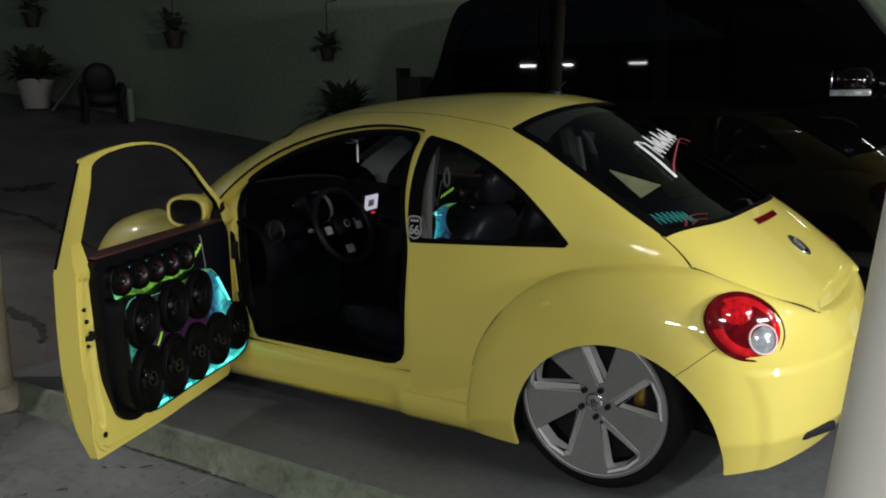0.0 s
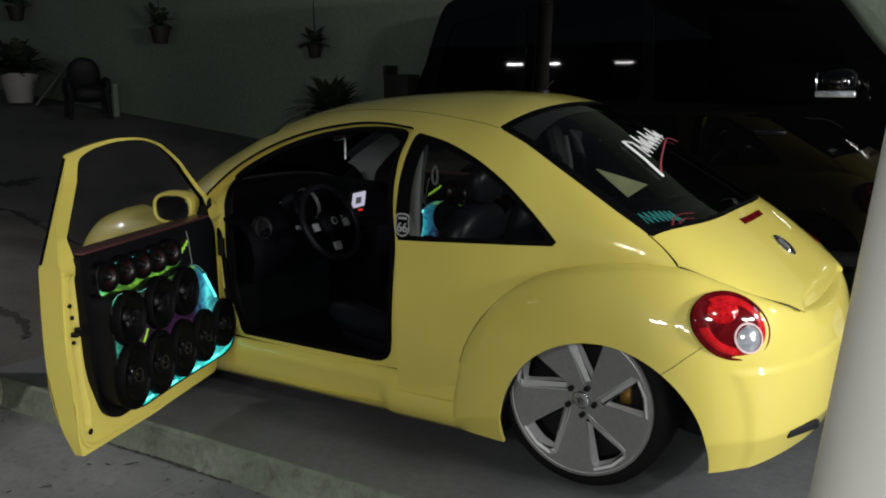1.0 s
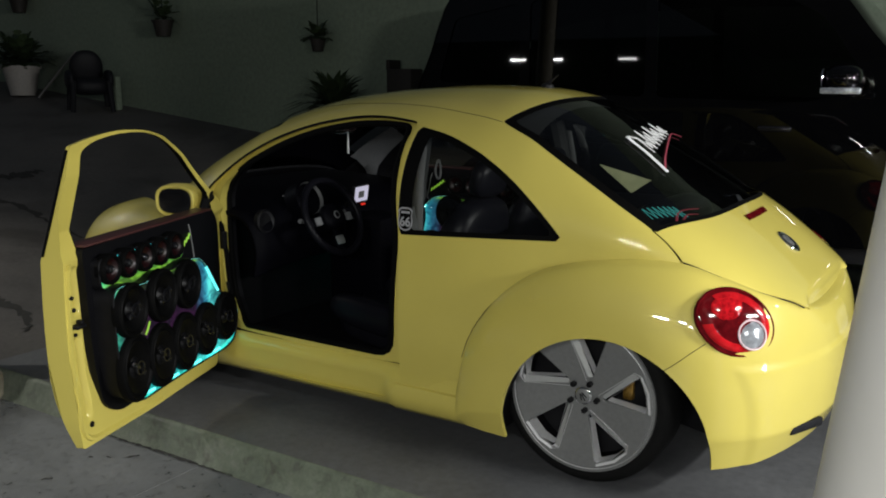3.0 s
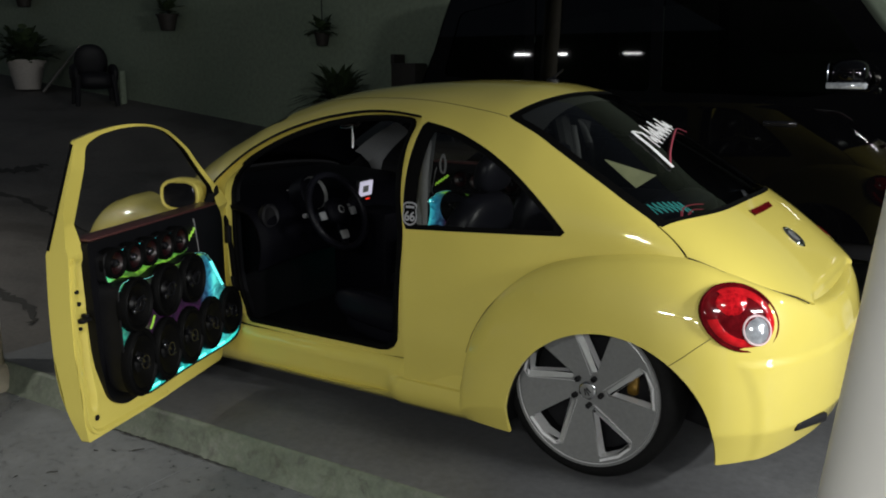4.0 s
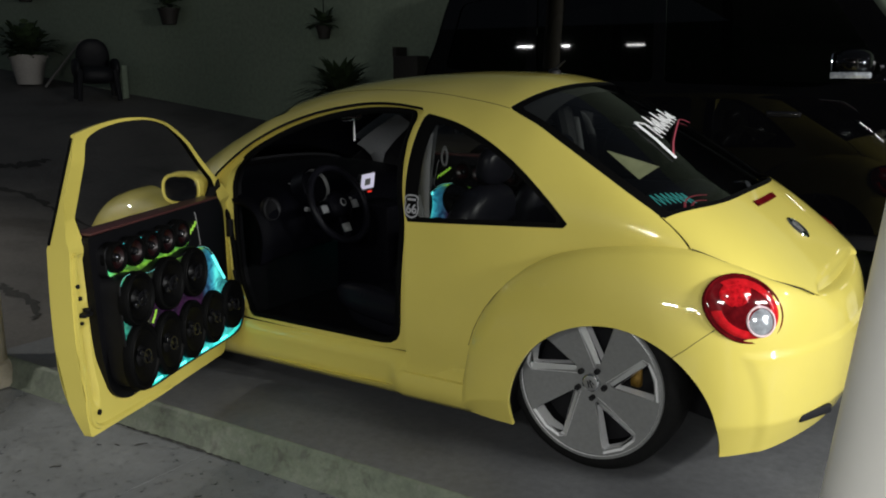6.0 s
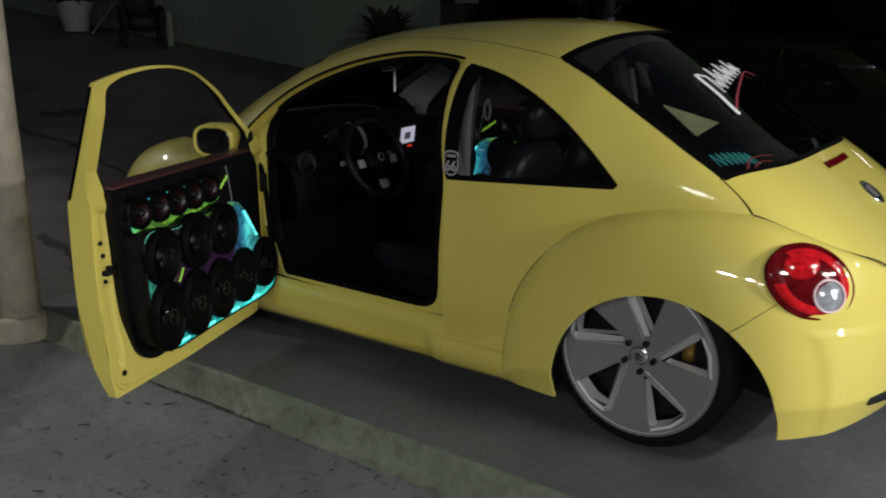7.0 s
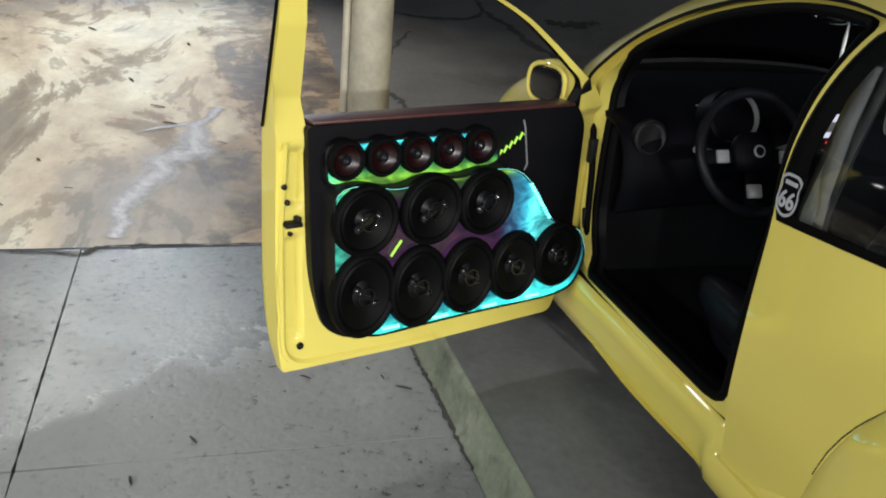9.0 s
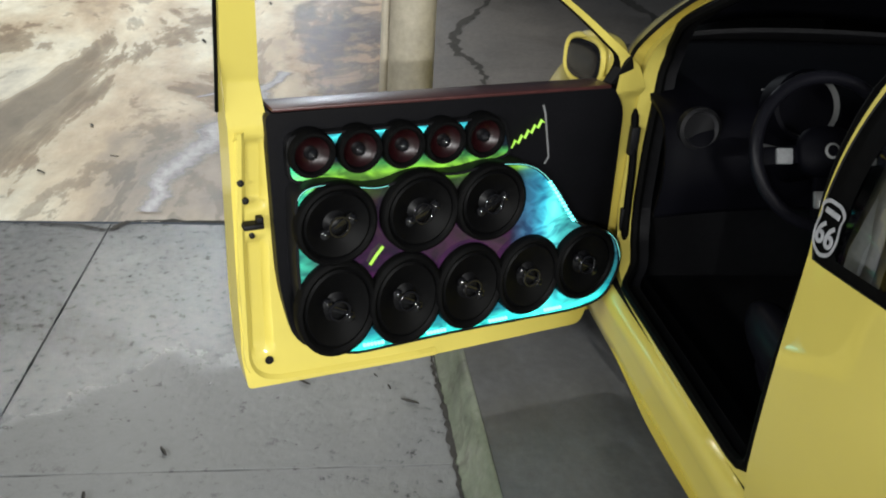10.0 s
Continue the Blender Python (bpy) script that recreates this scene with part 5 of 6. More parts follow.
def on_top(x, y):
    """Point and normal of the shell's upper surface."""
    def z_at(x, y):
        w, zb, t, e = float(WIDE(x)), float(BELT(x)), float(TOP(x)), float(NEXP(x))
        return zb + (t - zb) * (1 - min(abs(y) / w, 1) ** e) ** (1 / e)
    z = z_at(x, y)
    e = 0.01
    n = Vector((-(z_at(x + e, y) - z_at(x - e, y)) / (2 * e), -(z_at(x, y + e) - z_at(x, y - e)) / (2 * e), 1)).normalized()
    return Vector((x, y, z)), n


# seam between fender and bumper
for sign in (1, -1):
    part("bumper_seam", tube([(x, sign * y, z) for x, y, z in ((-0.341, 0.8555, 0.5205), (-0.3555, 0.8513, 0.5317), (-0.3806, 0.8429, 0.5518), (-0.4126, 0.8287, 0.5813), (-0.4436, 0.8115, 0.6076), (-0.462, 0.800, 0.623))], 0.0013, 6), BLACK, car, "narrow seam above the bumper")
p, n = on_top(-0.545, 0.0)
badge = part("badge", move(lathe([(0.056, -0.004), (0.056, 0.004), (0.050, 0.008), (0.046, 0.005), (0.0005, 0.006)], 36, [1, 1, 1, 0]), aim(p, n)), [GLOSSY, CHROME], car, "round dark badge with chrome ring")
part("emblem", move(join(*[move(box(0, 0, 0, 0.005, 0.050, 0.003), pose(dx, dy, 0.007, 0, 0, r)) for dx, dy, r in ((-0.016, 0.0, 20), (0.016, 0.0, -20), (0.0, 0.008, 20), (0.0, 0.008, -20))]), aim(p, n)), RIM, badge, smooth=False)
p, n = on_top(-0.415, 0.0)
brake = []
for k in range(13):
    y = -0.15 + 0.30 * k / 12
    q, qn = on_top(-0.415 + 0.10 * y * y, y)
    for dx, h in ((-0.014, -0.004), (-0.012, 0.005), (0.012, 0.005), (0.014, -0.004)):
        brake.append(tuple(q + Vector((dx * 0.8, 0, dx * 0.7)) + qn * h))
part("brake_light", (brake, grid_faces(13, 4)), DARKRED, car, "dark red third brake light", angle=30)
p, n = on_top(0.53, 0.0)
part("antenna_base", move(lathe([(0.03, -0.004), (0.028, 0.012), (0.012, 0.02), (0.0005, 0.021)], 20), aim(p, n)), BLACK, car, "black roof aerial")
part("antenna_rod", tube([tuple(p + Vector((0, 0, 0.015))), tuple(p + Vector((-0.05, 0, 0.055)))], [0.007, 0.004], 6), BLACK, car)
part("bumper_reflector", move(box(0, 0, 0, 0.18, 0.02, 0.035, 0.008), pose(-0.742, 0.49, 0.29, 0, 0, 66)), DARKPLASTIC, car, "dark bumper insert")
part("side_repeater", move(blob(0.025, 0.008, 0.014), pose(2.25, 0.885, 0.62)), ORANGE, car, "small amber side light")

# ---- cabin
part("cabin_floor", box(1.18, 0, 0.19, 1.74, 1.48, 0.05), BLACK, car, smooth=False)
part("bulkhead", box(2.05, 0, 0.5, 0.06, 1.40, 0.75), BLACK, car, smooth=False)
part("boot_floor", box(-0.25, 0, 0.52, 0.75, 1.1, 0.06), BLACK, car, smooth=False)
# dashboard: a wide rounded shelf
dash_prof = smooth_loop([(1.62, 0.62), (1.60, 0.72), (1.62, 0.82), (1.68, 0.895), (1.80, 0.925), (2.0, 0.95), (2.24, 0.96)], 6, False)
ys = np.linspace(-0.74, 0.74, 20)
dv = []
for y in ys:
    bow = 0.10 * (abs(y) / 0.74) ** 2
    for x, z in dash_prof:
        dv.append((x + bow * 0.4, y, z - 0.05 * (abs(y) / 0.74) ** 3))
dash = part("dashboard", (dv, grid_faces(len(ys), len(dash_prof))), DASH, car, "black moulded dashboard")
so = dash.modifiers.new("thickness", "SOLIDIFY")
so.thickness = 0.02
for y in (0.655, -0.655):
    part("air_vent", move(lathe([(0.058, -0.02), (0.058, 0.006), (0.048, 0.010), (0.042, -0.004), (0.0005, -0.006)], 28, [0, 0, 1, 0]), aim((1.662, y, 0.826), (-1, 0, 0.12))), [BLACK, DARKVENT], dash, "round air vent with a dark grey ring")
part("dash_trim", tube([(1.713, 0.48, 0.925), (1.718, 0.39, 0.926), (1.72, 0.32, 0.925)], 0.003, 6), GREY, dash, "thin pale dashboard trim")
part("display", move(box(0, 0, 0, 0.012, 0.125, 0.078, 0.004), pose(1.508, 0.120, 0.913, 0, -8, 8)), SCREEN, dash, "small lit display")
part("display_picture", move(box(0, 0, 0, 0.004, 0.055, 0.034, 0.002), pose(1.5015, 0.128, 0.911, 0, -8, 8)), GREY, dash, "dark picture on the display")
part("display_bezel", move(box(0, 0, 0, 0.02, 0.145, 0.097, 0.006), pose(1.519, 0.121, 0.913, 0, -8, 8)), BLACK, dash)
part("display_arm", tube([(1.53, 0.12, 0.90), (1.60, 0.10, 0.86), (1.66, 0.09, 0.82)], 0.014, 8), BLACK, dash)
part("indicator", box(1.512, 0.10, 0.858, 0.008, 0.028, 0.008), REDDOT, dash, "red indicator", smooth=False)
part("centre_console", box(1.55, 0, 0.52, 0.35, 0.26, 0.55, 0.03), DASH, car)
# steering wheel
SW = aim((1.447, 0.418, 0.840), (-0.90, 0, 0.43))
ring = [(0.185 * math.cos(a), 0.185 * math.sin(a), 0) for a in np.linspace(0, 2 * math.pi, 48, endpoint=False)]
sw = part("steering_wheel", move(tube(ring, 0.0165, 10, True), SW), LEATHER, car, "black leather three-spoke steering wheel")
hub = move(blob(0.075, 0.065, 0.03), pose(0, 0, -0.005))
part("hub", move(hub, SW), DASH, sw)
for a in (-5, 185, 265):
    g = move(box(0.12, 0, -0.012, 0.12, 0.045, 0.016, 0.006), Matrix.Rotation(radians(a), 4, "Z"))
    part("spoke", move(g, SW), DASH, sw)
part("hub_badge", move(lathe([(0.020, 0.022), (0.019, 0.027), (0.014, 0.028), (0.0005, 0.026)], 24, [1, 1, 0]), SW), [DASH, RIM], sw, "small badge with a grey ring")
for x, y in ((-0.11, 0.035), (0.11, 0.035)):
    part("button_pad", move(box(x, -0.012, -0.002, 0.042, 0.04, 0.012, 0.004), SW), PILLAR, sw, "grey spoke insert")
part("button_pad", move(box(-0.008, -0.118, -0.002, 0.05, 0.042, 0.012, 0.004), SW), RIM, sw, "grey spoke insert")
# hooded instrument dial, stalks and ignition surround behind the wheel
part("instrument_pod", move(lathe([(0.095, -0.06), (0.095, 0.02), (0.085, 0.026), (0.078, 0.010), (0.0005, 0.006)], 28, [0, 0, 1, 0]), aim((1.625, 0.40, 0.905), (-0.92, 0, 0.38))), [DASH, RIM], car, "round instrument dial with a grey ring")
for y_, dz in ((0.53, 0.02), (0.20, 0.03)):
    part("stalk", tube([(1.53, 0.41 + (y_ - 0.36) * 0.3, 0.81), (1.515, y_ + 0.05, 0.81 + dz)], [0.008, 0.011], 8), GREY, car, "grey column stalk")
part("column_shroud", tube([(1.47, 0.417, 0.825), (1.72, 0.40, 0.71)], 0.055, 12), DASH, car)


def seat(x, y):
    g = move(blob(0.27, 0.25, 0.10, 3.2), pose(x + 0.24, y, 0.36, 0, -8, 0))
    cushion = part("seat_cushion", g, LEATHER, car, "black leather front seat")
    for s in (1, -1):
        part("bolster", move(blob(0.25, 0.055, 0.075, 2.6), pose(x + 0.25, y + s * 0.215, 0.43, 0, -8, 0)), LEATHER, cushion)
    part("seat_back", move(blob(0.09, 0.24, 0.32, 3.0), pose(x - 0.10, y, 0.68, 0, -18, 0)), LEATHER, car)
    part("headrest", move(blob(0.05, 0.13, 0.085, 2.8), pose(x - 0.22, y, 1.07, 0, -14, 0)), LEATHER, car)
    part("seat_knob", move(lathe([(0.02, -0.02), (0.02, 0.02), (0.0005, 0.022)], 16), aim((x + 0.10, y + 0.27, 0.33), (0, 1, 0))), RIM, cushion, "grey seat adjuster knob")


seat(0.84, 0.36)
seat(0.90, -0.36)
part("rear_bench", move(blob(0.28, 0.60, 0.14, 3.5), pose(0.32, 0, 0.45, 0, -8, 0)), LEATHER, car, "black rear bench")
part("rear_backrest", move(blob(0.09, 0.60, 0.28, 3.5), pose(0.02, 0, 0.72, 0, -22, 0)), LEATHER, car)
part("parcel_shelf", box(-0.22, 0, 0.83, 0.36, 1.05, 0.03, 0.01), BLACK, car)
# roof lining just under the roof
lv, lf = [], []
xs = np.linspace(0.30, 1.66, 22)
for x in xs:
    for k in range(15):
        y = -0.56 + 1.12 * k / 14
        q, qn = on_top(x, y)
        lv.append(tuple(q - qn * 0.035))
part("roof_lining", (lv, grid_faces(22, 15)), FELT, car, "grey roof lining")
part("interior_mirror", move(blob(0.02, 0.11, 0.035), pose(1.72, 0.0, 1.235)), CHROME, car, "inside mirror")
part("pendant", tube([(1.70, -0.02, 1.215), (1.70, -0.02, 1.17), (1.70, -0.02, 1.10)], [0.002, 0.006, 0.005], 8), WHITE_STICKER, car, "white pendant hanging from the inside mirror")
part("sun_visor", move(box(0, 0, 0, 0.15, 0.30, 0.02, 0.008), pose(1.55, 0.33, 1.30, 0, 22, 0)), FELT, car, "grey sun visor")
belt = [(0.74, 0.70, 1.22), (0.73, 0.74, 1.10), (0.72, 0.76, 0.95), (0.71, 0.77, 0.72)]
part("seat_belt", tube(belt, 0.022, 8, flat=0.25), GREY, car, "grey seat belt")
part("seat_belt", [*move(tube(belt, 0.022, 8, flat=0.25), MIRROR_Y)], GREY, car, "grey seat belt")
part("quarter_trim", prism(np.array([(0.54, 1.052), (0.26, 0.985), (0.36, 0.915)]), -0.66, -0.68), PALETRIM, car, "pale painted inner quarter panel")
part("belt_loop", tube(smooth_loop([(0.688, 0.660, 1.165), (0.672, 0.668, 1.13), (0.674, 0.674, 1.095), (0.688, 0.674, 1.098), (0.696, 0.67, 1.13)], 6), 0.005, 6, True), GREY, car, "pale belt loop on the door post")
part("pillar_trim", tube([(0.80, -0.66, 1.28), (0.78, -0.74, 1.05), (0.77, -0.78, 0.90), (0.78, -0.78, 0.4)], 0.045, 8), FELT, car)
part("pillar_trim", tube([(0.78, 0.62, 1.28), (0.755, 0.71, 1.05), (0.745, 0.75, 0.90), (0.76, 0.75, 0.4)], 0.034, 8), PILLAR, car)
# stickers: white script strokes on the rear window, road shield on the quarter window
def on_glass(x, y, lift=0.006):
    q, qn = on_top(x, y)
    return q + qn * lift


# light trim inside the far windscreen pillar
pv = []
for k in range(9):
    s = k / 8
    for o in (-1, -0.4, 0.4, 1):
        q, qn = on_top(1.78 + 0.34 * s, -0.585 - 0.075 * s + o * (0.075 + 0.035 * s))
        pv.append(tuple(q - qn * 0.03))
part("pillar_trim", (pv, grid_faces(9, 4)), PILLAR, car, "light grey windscreen pillar trim")
# lit strokes of writing in the boot, close under the glass
zig = [(-0.165 - 0.006 * k + (0.026 if k % 2 else -0.026), 0.61 - 0.0125 * k) for k in range(17)]
part("amplifier_lettering", tube([tuple(on_glass(x, y, -0.05)) for x, y in zig], 0.0045, 6, flat=0.4), CYANTEXT, car, "cyan glowing strokes of writing", smooth=False)
for line in ([(-0.27, 0.50), (-0.255, 0.44), (-0.265, 0.36), (-0.285, 0.28)], [(-0.285, 0.47), (-0.28, 0.40), (-0.30, 0.33)]):
    part("amplifier_lettering", tube([tuple(on_glass(x, y, -0.05)) for x, y in smooth_loop(line, 5, False)], 0.005, 6, flat=0.4), PINKGLOW, car, "pink glowing stroke")
# zigzag letters across the glass beside one long thick stroke
letters = []
for k in range(7):
    y, lo, hi = 0.215 - 0.062 * k, -0.052 + 0.012 * k, 0.035 + 0.007 * k + 0.022 * (k % 2)
    letters += [(lo, y), (hi, y - 0.012), (lo + 0.02, y - 0.03), (hi - 0.03, y - 0.045)]
g = tube([tuple(on_glass(x, y)) for x, y in smooth_loop(letters, 5, False)], 0.0042, 6, flat=0.4)
part("window_script", g, WHITE_STICKER, car, "white hand-lettered strokes on the rear window")
g = tube([tuple(on_glass(x, y)) for x, y in smooth_loop([(0.03, 0.215), (0.05, 0.25), (0.03, 0.262), (-0.046, 0.277), (-0.10, 0.295), (-0.14, 0.308)], 6, False)], [0.004] + [0.0095] * 29 + [0.005], 6, flat=0.4)
part("window_script", g, WHITE_STICKER, car, "long white stroke on the rear window")
g = tube([tuple(on_glass(x, y)) for x, y in smooth_loop([(-0.13, 0.31), (-0.09, 0.2), (-0.06, 0.1), (-0.01, -0.08), (0.03, -0.24), (0.025, -0.36)], 6, False)], 0.004, 6, flat=0.4)
part("window_script", g, PINK_STICKER, car, "thin pink stroke on the rear window")


def side_point(x, z, lift):
    y = float(y_side(x, z))
    return Vector((x, y + lift, z))


shield = rounded([(-0.036, -0.012), (-0.028, -0.038), (0.0, -0.05), (0.028, -0.038), (0.036, -0.012), (0.030, 0.018), (0.036, 0.034), (0.02, 0.046), (-0.02, 0.046), (-0.036, 0.034), (-0.030, 0.018)], 0.012)
SHC = (0.725, 0.945)
tilt = math.atan2(float(y_side(SHC[0], 0.99)) - float(y_side(SHC[0], 0.90)), 0.09)
STK = Matrix.Translation(side_point(*SHC, 0.004)) @ Matrix.Rotation(-tilt, 4, "X")
sv = [(x, 0.0, z) for x, z in shield] + [(x * 0.84, 0.0, z * 0.86) for x, z in shield]
k = len(shield)
ring_f = [(i, (i + 1) % k, (i + 1) % k + k, i + k) for i in range(k)]
sticker = part("road_shield_sticker", move((sv, ring_f), STK), FADED_STICKER, car, "faded grey road shield sticker with the number 66")
part("bar", move(box(0, 0, 0.026, 0.040, 0.001, 0.009), STK), FADED_STICKER, sticker)
font = bpy.data.curves.new("number", "FONT")
font.body, font.size, font.align_x, font.extrude, font.offset = "66", 0.052, "CENTER", 0.0006, 0.001
text_ob = new("tmp_text", font)
bpy.context.view_layer.update()
text_me = bpy.data.meshes.new_from_object(text_ob.evaluated_get(bpy.context.evaluated_depsgraph_get()))
bpy.data.objects.remove(text_ob)
tv = [(-v.co.x, v.co.z + 0.001, v.co.y - 0.028) for v in text_me.vertices]
tf = [tuple(q.vertices)[::-1] for q in text_me.polygons]
part("number", move((tv, tf), STK), FADED_STICKER, sticker, smooth=False)

# ---------------------------------------------------------------- black sport utility vehicle behind
suv = thing("black_utility_vehicle", "tall glossy black utility vehicle parked beside the wall", "car")
Y0, Y1 = -1.95, -3.55
prof = smooth_loop([(2.66, 0.45), (2.68, 1.0), (2.58, 1.45), (2.47, 1.72), (2.38, 1.98), (2.28, 2.12), (1.9, 2.19), (0.9, 2.19), (0.1, 2.16), (-0.30, 2.08), (-0.62, 1.72), (-0.98, 1.36), (-1.5, 1.28), (-2.0, 1.18), (-2.12, 0.9), (-2.1, 0.5)], 6, False)
verts = []
cols = 22
for x, z in prof:
    tum = max(0.0, (z - 1.30)) * 0.05
    for k in range(cols):
        s = -1 + 2 * k / (cols - 1)
        w = 0.80 - tum
        yy = math.copysign(abs(s) ** 0.55, s) * w if abs(s) > 0 else 0
        drop = 0.05 * (abs(s)) ** 6
        verts.append((x, (Y0 + Y1) / 2 + yy, z - drop))
part("roof_skin", (verts, grid_faces(len(prof), cols)), SUVPAINT, suv)


def suv_y(z):
    return (Y0 + Y1) / 2 + 0.80 - 0.05 * max(0.0, z - 1.30)


side_poly = np.array([(x, z) for x, z in prof])
xs, zs = np.arange(-2.2, 2.95, 0.02), np.arange(0.4, 2.3, 0.02)
X, Z = np.meshgrid(xs, zs, indexing="ij")
v = np.stack([X.ravel(), [suv_y(z) for z in Z.ravel()], Z.ravel()], 1)
f = grid_faces(len(xs), len(zs))
v, f = clip_mesh(v, f, -sdf(side_poly, v[:, 0], v[:, 2]) - 0.03)
WINS = [rounded([(2.38, 1.48), (2.25, 1.93), (1.72, 2.02), (1.70, 1.42)], 0.05), rounded([(1.62, 1.42), (1.64, 2.03), (0.80, 2.06), (0.78, 1.38)], 0.05), rounded([(0.70, 1.38), (0.72, 2.06), (0.05, 2.03), (-0.28, 1.86), (-0.58, 1.44), (-0.2, 1.36)], 0.05)]
sf = np.min([sdf(w_, v[:, 0], v[:, 2]) for w_ in WINS], axis=0)
vb, fb = clip_mesh(v, f, sf)
part("side_panel", (vb, fb), SUVPAINT, suv)
part("side_panel", move((vb, fb), Matrix.Translation((0, Y0 + Y1, 0)) @ MIRROR_Y), SUVPAINT, suv)
for w_ in WINS:
    sw_ = sdf(w_, v[:, 0], v[:, 2])
    gv_, gf_ = clip_mesh(v, f, -sw_)
    part("side_window", ([(x, y - 0.01, z) for x, y, z in gv_], gf_), DARKGLASS, suv, "dark side window")
part("mirror_housing", move(blob(0.105, 0.12, 0.085), pose(-0.445, Y0 + 0.19, 1.495)), SUVPAINT, suv, "black wing mirror")
part("mirror_glass", move(blob(0.008, 0.10, 0.06, 3), pose(-0.342, Y0 + 0.19, 1.50)), CHROME, suv, "silvery mirror glass")
part("mirror_lamp", move(box(0, 0, 0, 0.21, 0.04, 0.036, 0.01), pose(-0.445, Y0 + 0.30, 1.432)), CLEARLENS, suv, "clear strip lamp under the mirror")
for x in (1.95, -1.35):
    for sy in (Y0 - 0.02, Y1 + 0.02):
        part("wheel", move(lathe([(0.2, -0.12), (0.33, -0.12), (0.36, -0.08), (0.36, 0.08), (0.33, 0.12), (0.2, 0.1), (0.0005, 0.09)], 32), aim((x, sy, 0.36), (0, 1, 0))), TYRE, suv, "black wheel")
        sw_rim = move(lathe([(0.21, 0.095), (0.20, 0.125), (0.16, 0.115), (0.05, 0.12), (0.0005, 0.125)], 28), aim((x, sy, 0.36), (0, 1 if sy > -2.75 else -1, 0)))
        part("rim", sw_rim, RIM, [o for o in suv.children if o.name.startswith("wheel")][-1])
part("undertray", box(0.3, (Y0 + Y1) / 2, 0.5, 4.6, 1.4, 0.2), BLACK, suv, smooth=False)
part("door_handle", box(0.95, Y0 - 0.0, 1.22, 0.2, 0.03, 0.035, 0.01), GLOSSY, suv)
part("door_handle", box(-0.05, Y0 - 0.0, 1.20, 0.2, 0.03, 0.035, 0.01), GLOSSY, suv)

# ---------------------------------------------------------------- columns and pole
col = lathe([(0.385, -0.125), (0.315, 0.57), (0.215, 1.5), (0.15, 2.4), (0.15, 3.235), (0.001, 3.236)], 40)
tagged(part("column", move(col, pose(-1.28, 1.85, 0)), WHITEPAINT), "smooth white painted column beside the car", "column")
pole = lathe([(0.104, -0.14), (0.098, 0.05), (0.092, 1.2), (0.088, 3.6), (0.001, 3.62)], 32)
pole_ob = tagged(part("utility_pole", move(pole, pose(3.12, 1.29, 0)), CREAM), "cream painted pole standing by the street", "pole")
part("pipe", tube([(3.145, 1.40, -0.02), (3.14, 1.395, 3.4)], 0.018, 10), CREAM, pole_ob, "thin pipe on the pole")
part("cable", tube(smooth_loop([(3.05, 1.362, 3.4), (3.03, 1.342, 2.2), (3.02, 1.335, 1.7), (3.04, 1.35, 1.3)], 6, False), 0.006, 6), BLACK, pole_ob, "thin black cable")

foot = lathe([(0.150, -0.13), (0.142, -0.05), (0.125, -0.012), (0.092, 0.0)], 24)
part("footing", move(foot, pose(3.12, 1.29, 0)), CREAM, pole_ob, "rough concrete footing of the pole")

# ---------------------------------------------------------------- yard things along the wall


def leaves(n, spread, size, seed, droop=0.3, blade=False):
    rnd = random.Random(seed)
    verts, faces = [], []
    for _ in range(n):
        a, e = rnd.uniform(0, 2 * math.pi), rnd.uniform(0.1, 1.3)
        r = spread * rnd.uniform(0.4, 1)
        d = Vector((math.cos(a) * math.cos(e), math.sin(a) * math.cos(e), math.sin(e)))
        s = d.cross(Vector((0, 0, 1))).normalized()
        base_p = Vector((0, 0, 0)) if blade else d * r * rnd.uniform(0.3, 1)
        length = r if blade else size * rnd.uniform(0.6, 1.3)
        wd = size * (0.12 if blade else 0.35)
        i = len(verts)
        for t_, w_ in ((0.0, 0.4), (0.35, 1.0), (0.7, 0.7), (1.0, 0.05)):
            p = base_p + d * length * t_ + Vector((0, 0, -droop * length * t_ * t_))
            verts += [tuple(p + s * wd * w_), tuple(p - s * wd * w_)]
        faces += [(i + 2 * k, i + 2 * k + 1, i + 2 * k + 3, i + 2 * k + 2) for k in range(3)]
    return verts, faces


def potted(name, label, x, y, z, pot_r, pot_h, spread, n, size, seed, pot_mat=POT, blade=False, flat=True):
    t_ = thing(name, label, "plant")
    pot = lathe([(pot_r * 0.65, 0), (pot_r * 0.95, pot_h * 0.9), (pot_r * 1.05, pot_h * 0.9), (pot_r * 1.05, pot_h), (pot_r * 0.9, pot_h), (0.001, pot_h * 0.9)], 20)
    part("pot", move(pot, pose(x, y, z)), pot_mat, t_)
    part("soil", move(lathe([(pot_r * 0.9, 0.0), (0.001, 0.012)], 20), pose(x, y, z + pot_h * 0.92)), CRACK, t_)
    part("foliage", move(leaves(n, spread, size, seed, 0.4, blade), pose(x, y, z + pot_h)), LEAF, t_)
    return t_


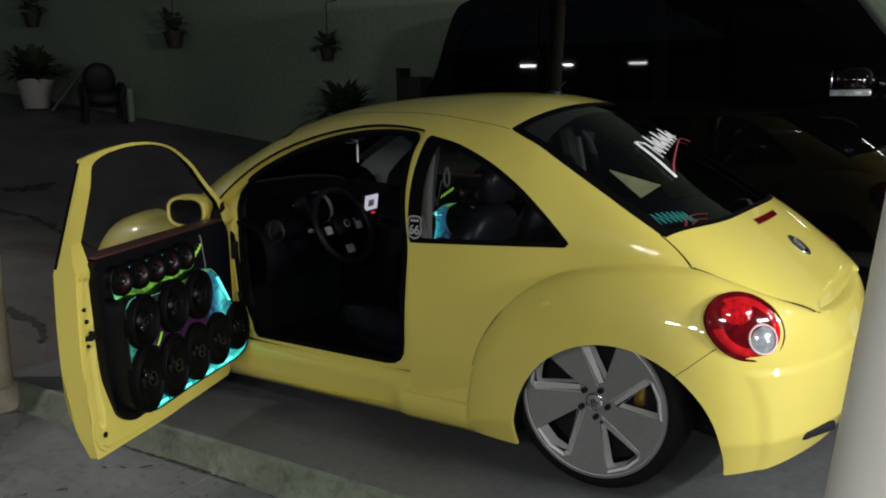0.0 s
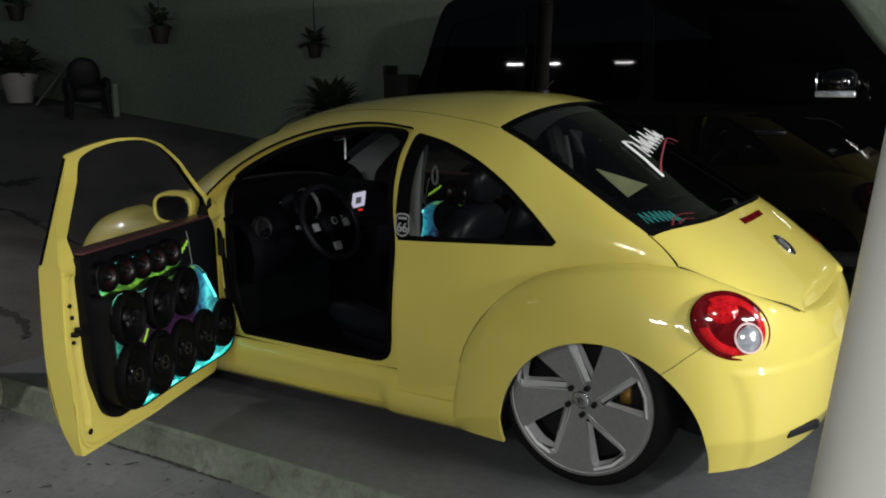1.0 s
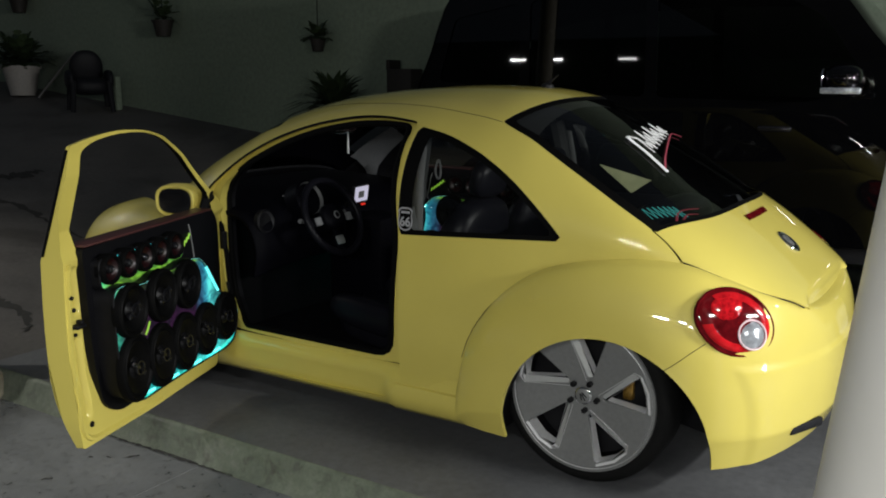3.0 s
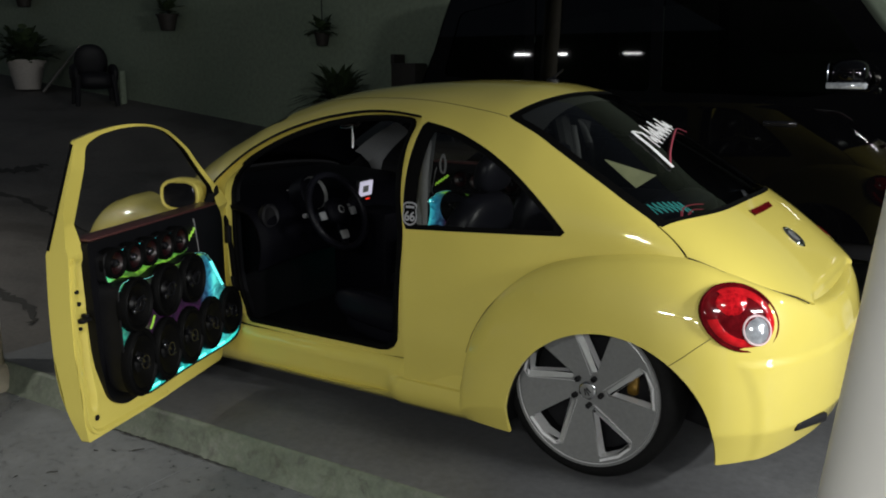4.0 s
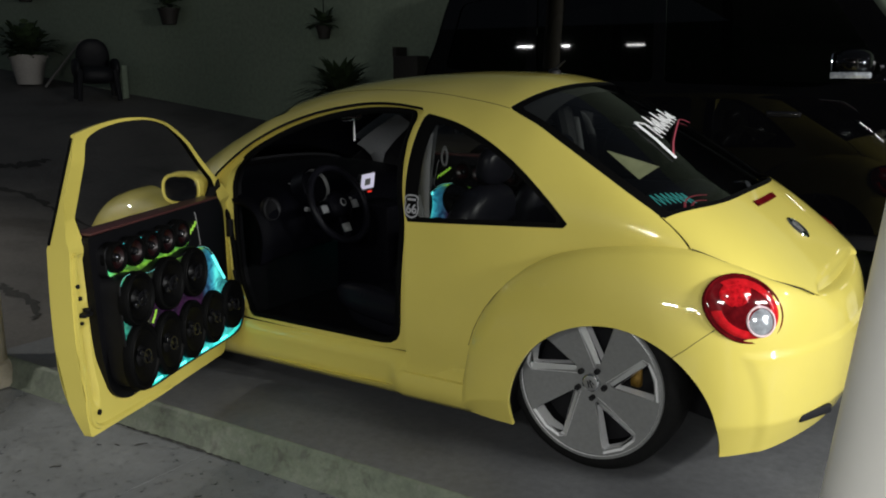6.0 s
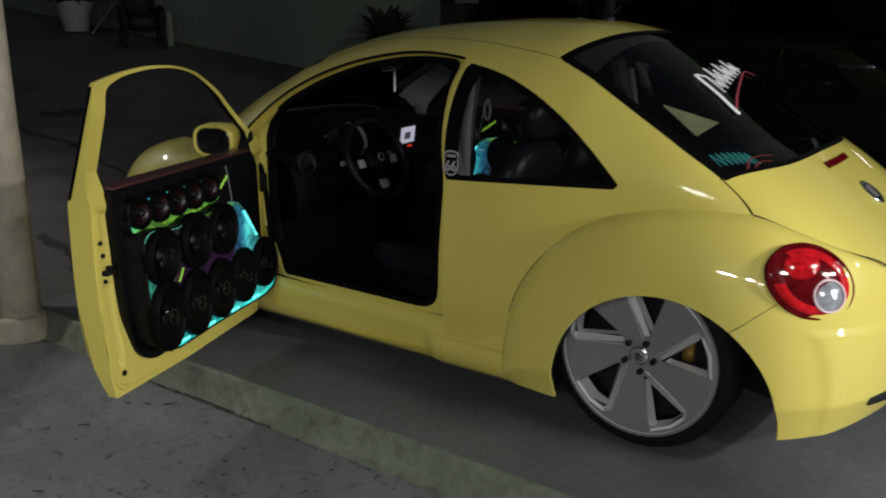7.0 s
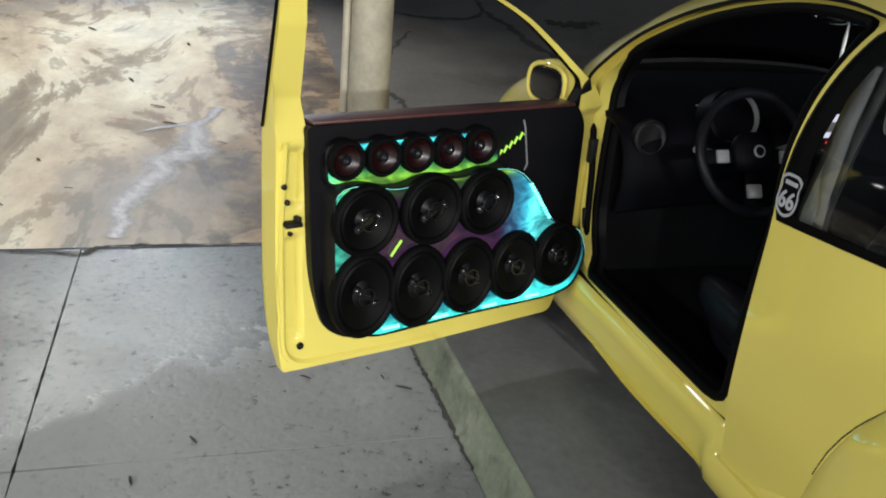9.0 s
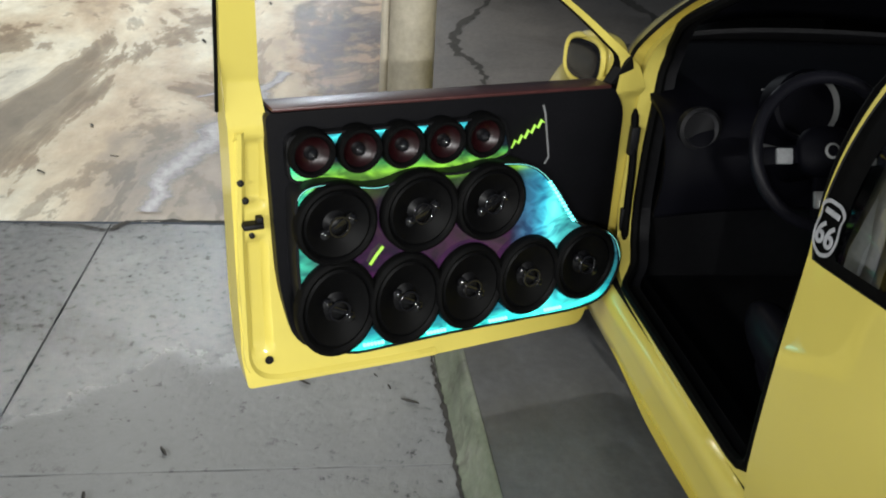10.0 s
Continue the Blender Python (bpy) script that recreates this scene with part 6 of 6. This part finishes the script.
WALL_Y = -4.0
for k, (x, z, r) in enumerate([(7.65, 2.02, 0.13), (5.16, 1.80, 0.09), (10.64, 2.42, 0.13)]):
    t_ = potted("hanging_plant", "small dark plant in a pot hung on the wall", x, WALL_Y + 0.17, z, r, 1.5 * r, 2 * r, 60, 0.13, k)
    part("hook", tube([(x, WALL_Y, z + 0.65), (x, WALL_Y + 0.17, z + 0.62), (x, WALL_Y + 0.17, z + 0.1)], 0.006, 6), BLACK, t_)
potted("agave_plant", "spiky dark plant standing by the wall", 4.72, -3.55, ground_z(4.72, -3.55), 0.25, 0.80, 0.72, 220, 0.3, 11, POT, True)
potted("potted_shrub", "leafy shrub in a pale tapered pot", 10.27, -3.55, ground_z(10.27, -3.55), 0.25, 0.40, 0.46, 420, 0.17, 12, POTWHITE)
# dark box added in place of the shade between black vehicle and wall
shade_box = thing("dark_shade_box", "tall dark box in place of shade by the wall", "planter")
pz = ground_z(3.95, -3.7)
part("box", box(3.93, -3.72, pz + 0.72, 0.30, 0.22, 1.44, 0.012), POT, shade_box)
part("handle", box(4.07, -3.72, pz + 1.48, 0.045, 0.20, 0.10, 0.01), POT, shade_box)
board = tube([(9.92, -3.55, ground_z(9.92, -3.55) + 0.01), (9.78, -3.80, ground_z(9.8, -3.8) + 0.35), (9.62, -3.96, ground_z(9.7, -3.9) + 0.62)], [0.05, 0.045, 0.03], 8, flat=0.35)
tagged(part("board", board, POTWHITE), "narrow pale board leaning against the wall", "board")


def chair(x, y, turn):
    z = ground_z(x, y)
    t_ = thing("plastic_chair", "bulky dark armchair standing against the wall", "chair")
    m = pose(x, y, z, 0, 0, turn) @ Matrix.Diagonal((0.95, 0.95, 0.95, 1.0))
    part("seat", move(blob(0.25, 0.25, 0.12, 3.0), m @ pose(0, 0, 0.34)), DARKPLASTIC, t_)
    part("backrest", move(move(blob(0.22, 0.08, 0.27, 2.3), pose(0, -0.22, 0.56, -14, 0, 0)), m), DARKPLASTIC, t_)
    for sx in (-0.22, 0.22):
        for sy in (-0.2, 0.2):
            part("leg", move(tube([(sx * 1.15, sy * 1.15, 0), (sx, sy, 0.41)], [0.03, 0.04], 8), m), DARKPLASTIC, t_)
        part("armrest", move(blob(0.055, 0.24, 0.13, 2.6), m @ pose(sx * 1.12, 0.0, 0.43)), DARKPLASTIC, t_)
    return t_


chair(8.72, -3.5, 62)
tagged(part("wall_post", box(8.57, -3.8, ground_z(8.57, -3.8) + 0.2, 0.07, 0.08, 0.44, 0.01), PLASTER), "short pale post standing against the wall", "post")
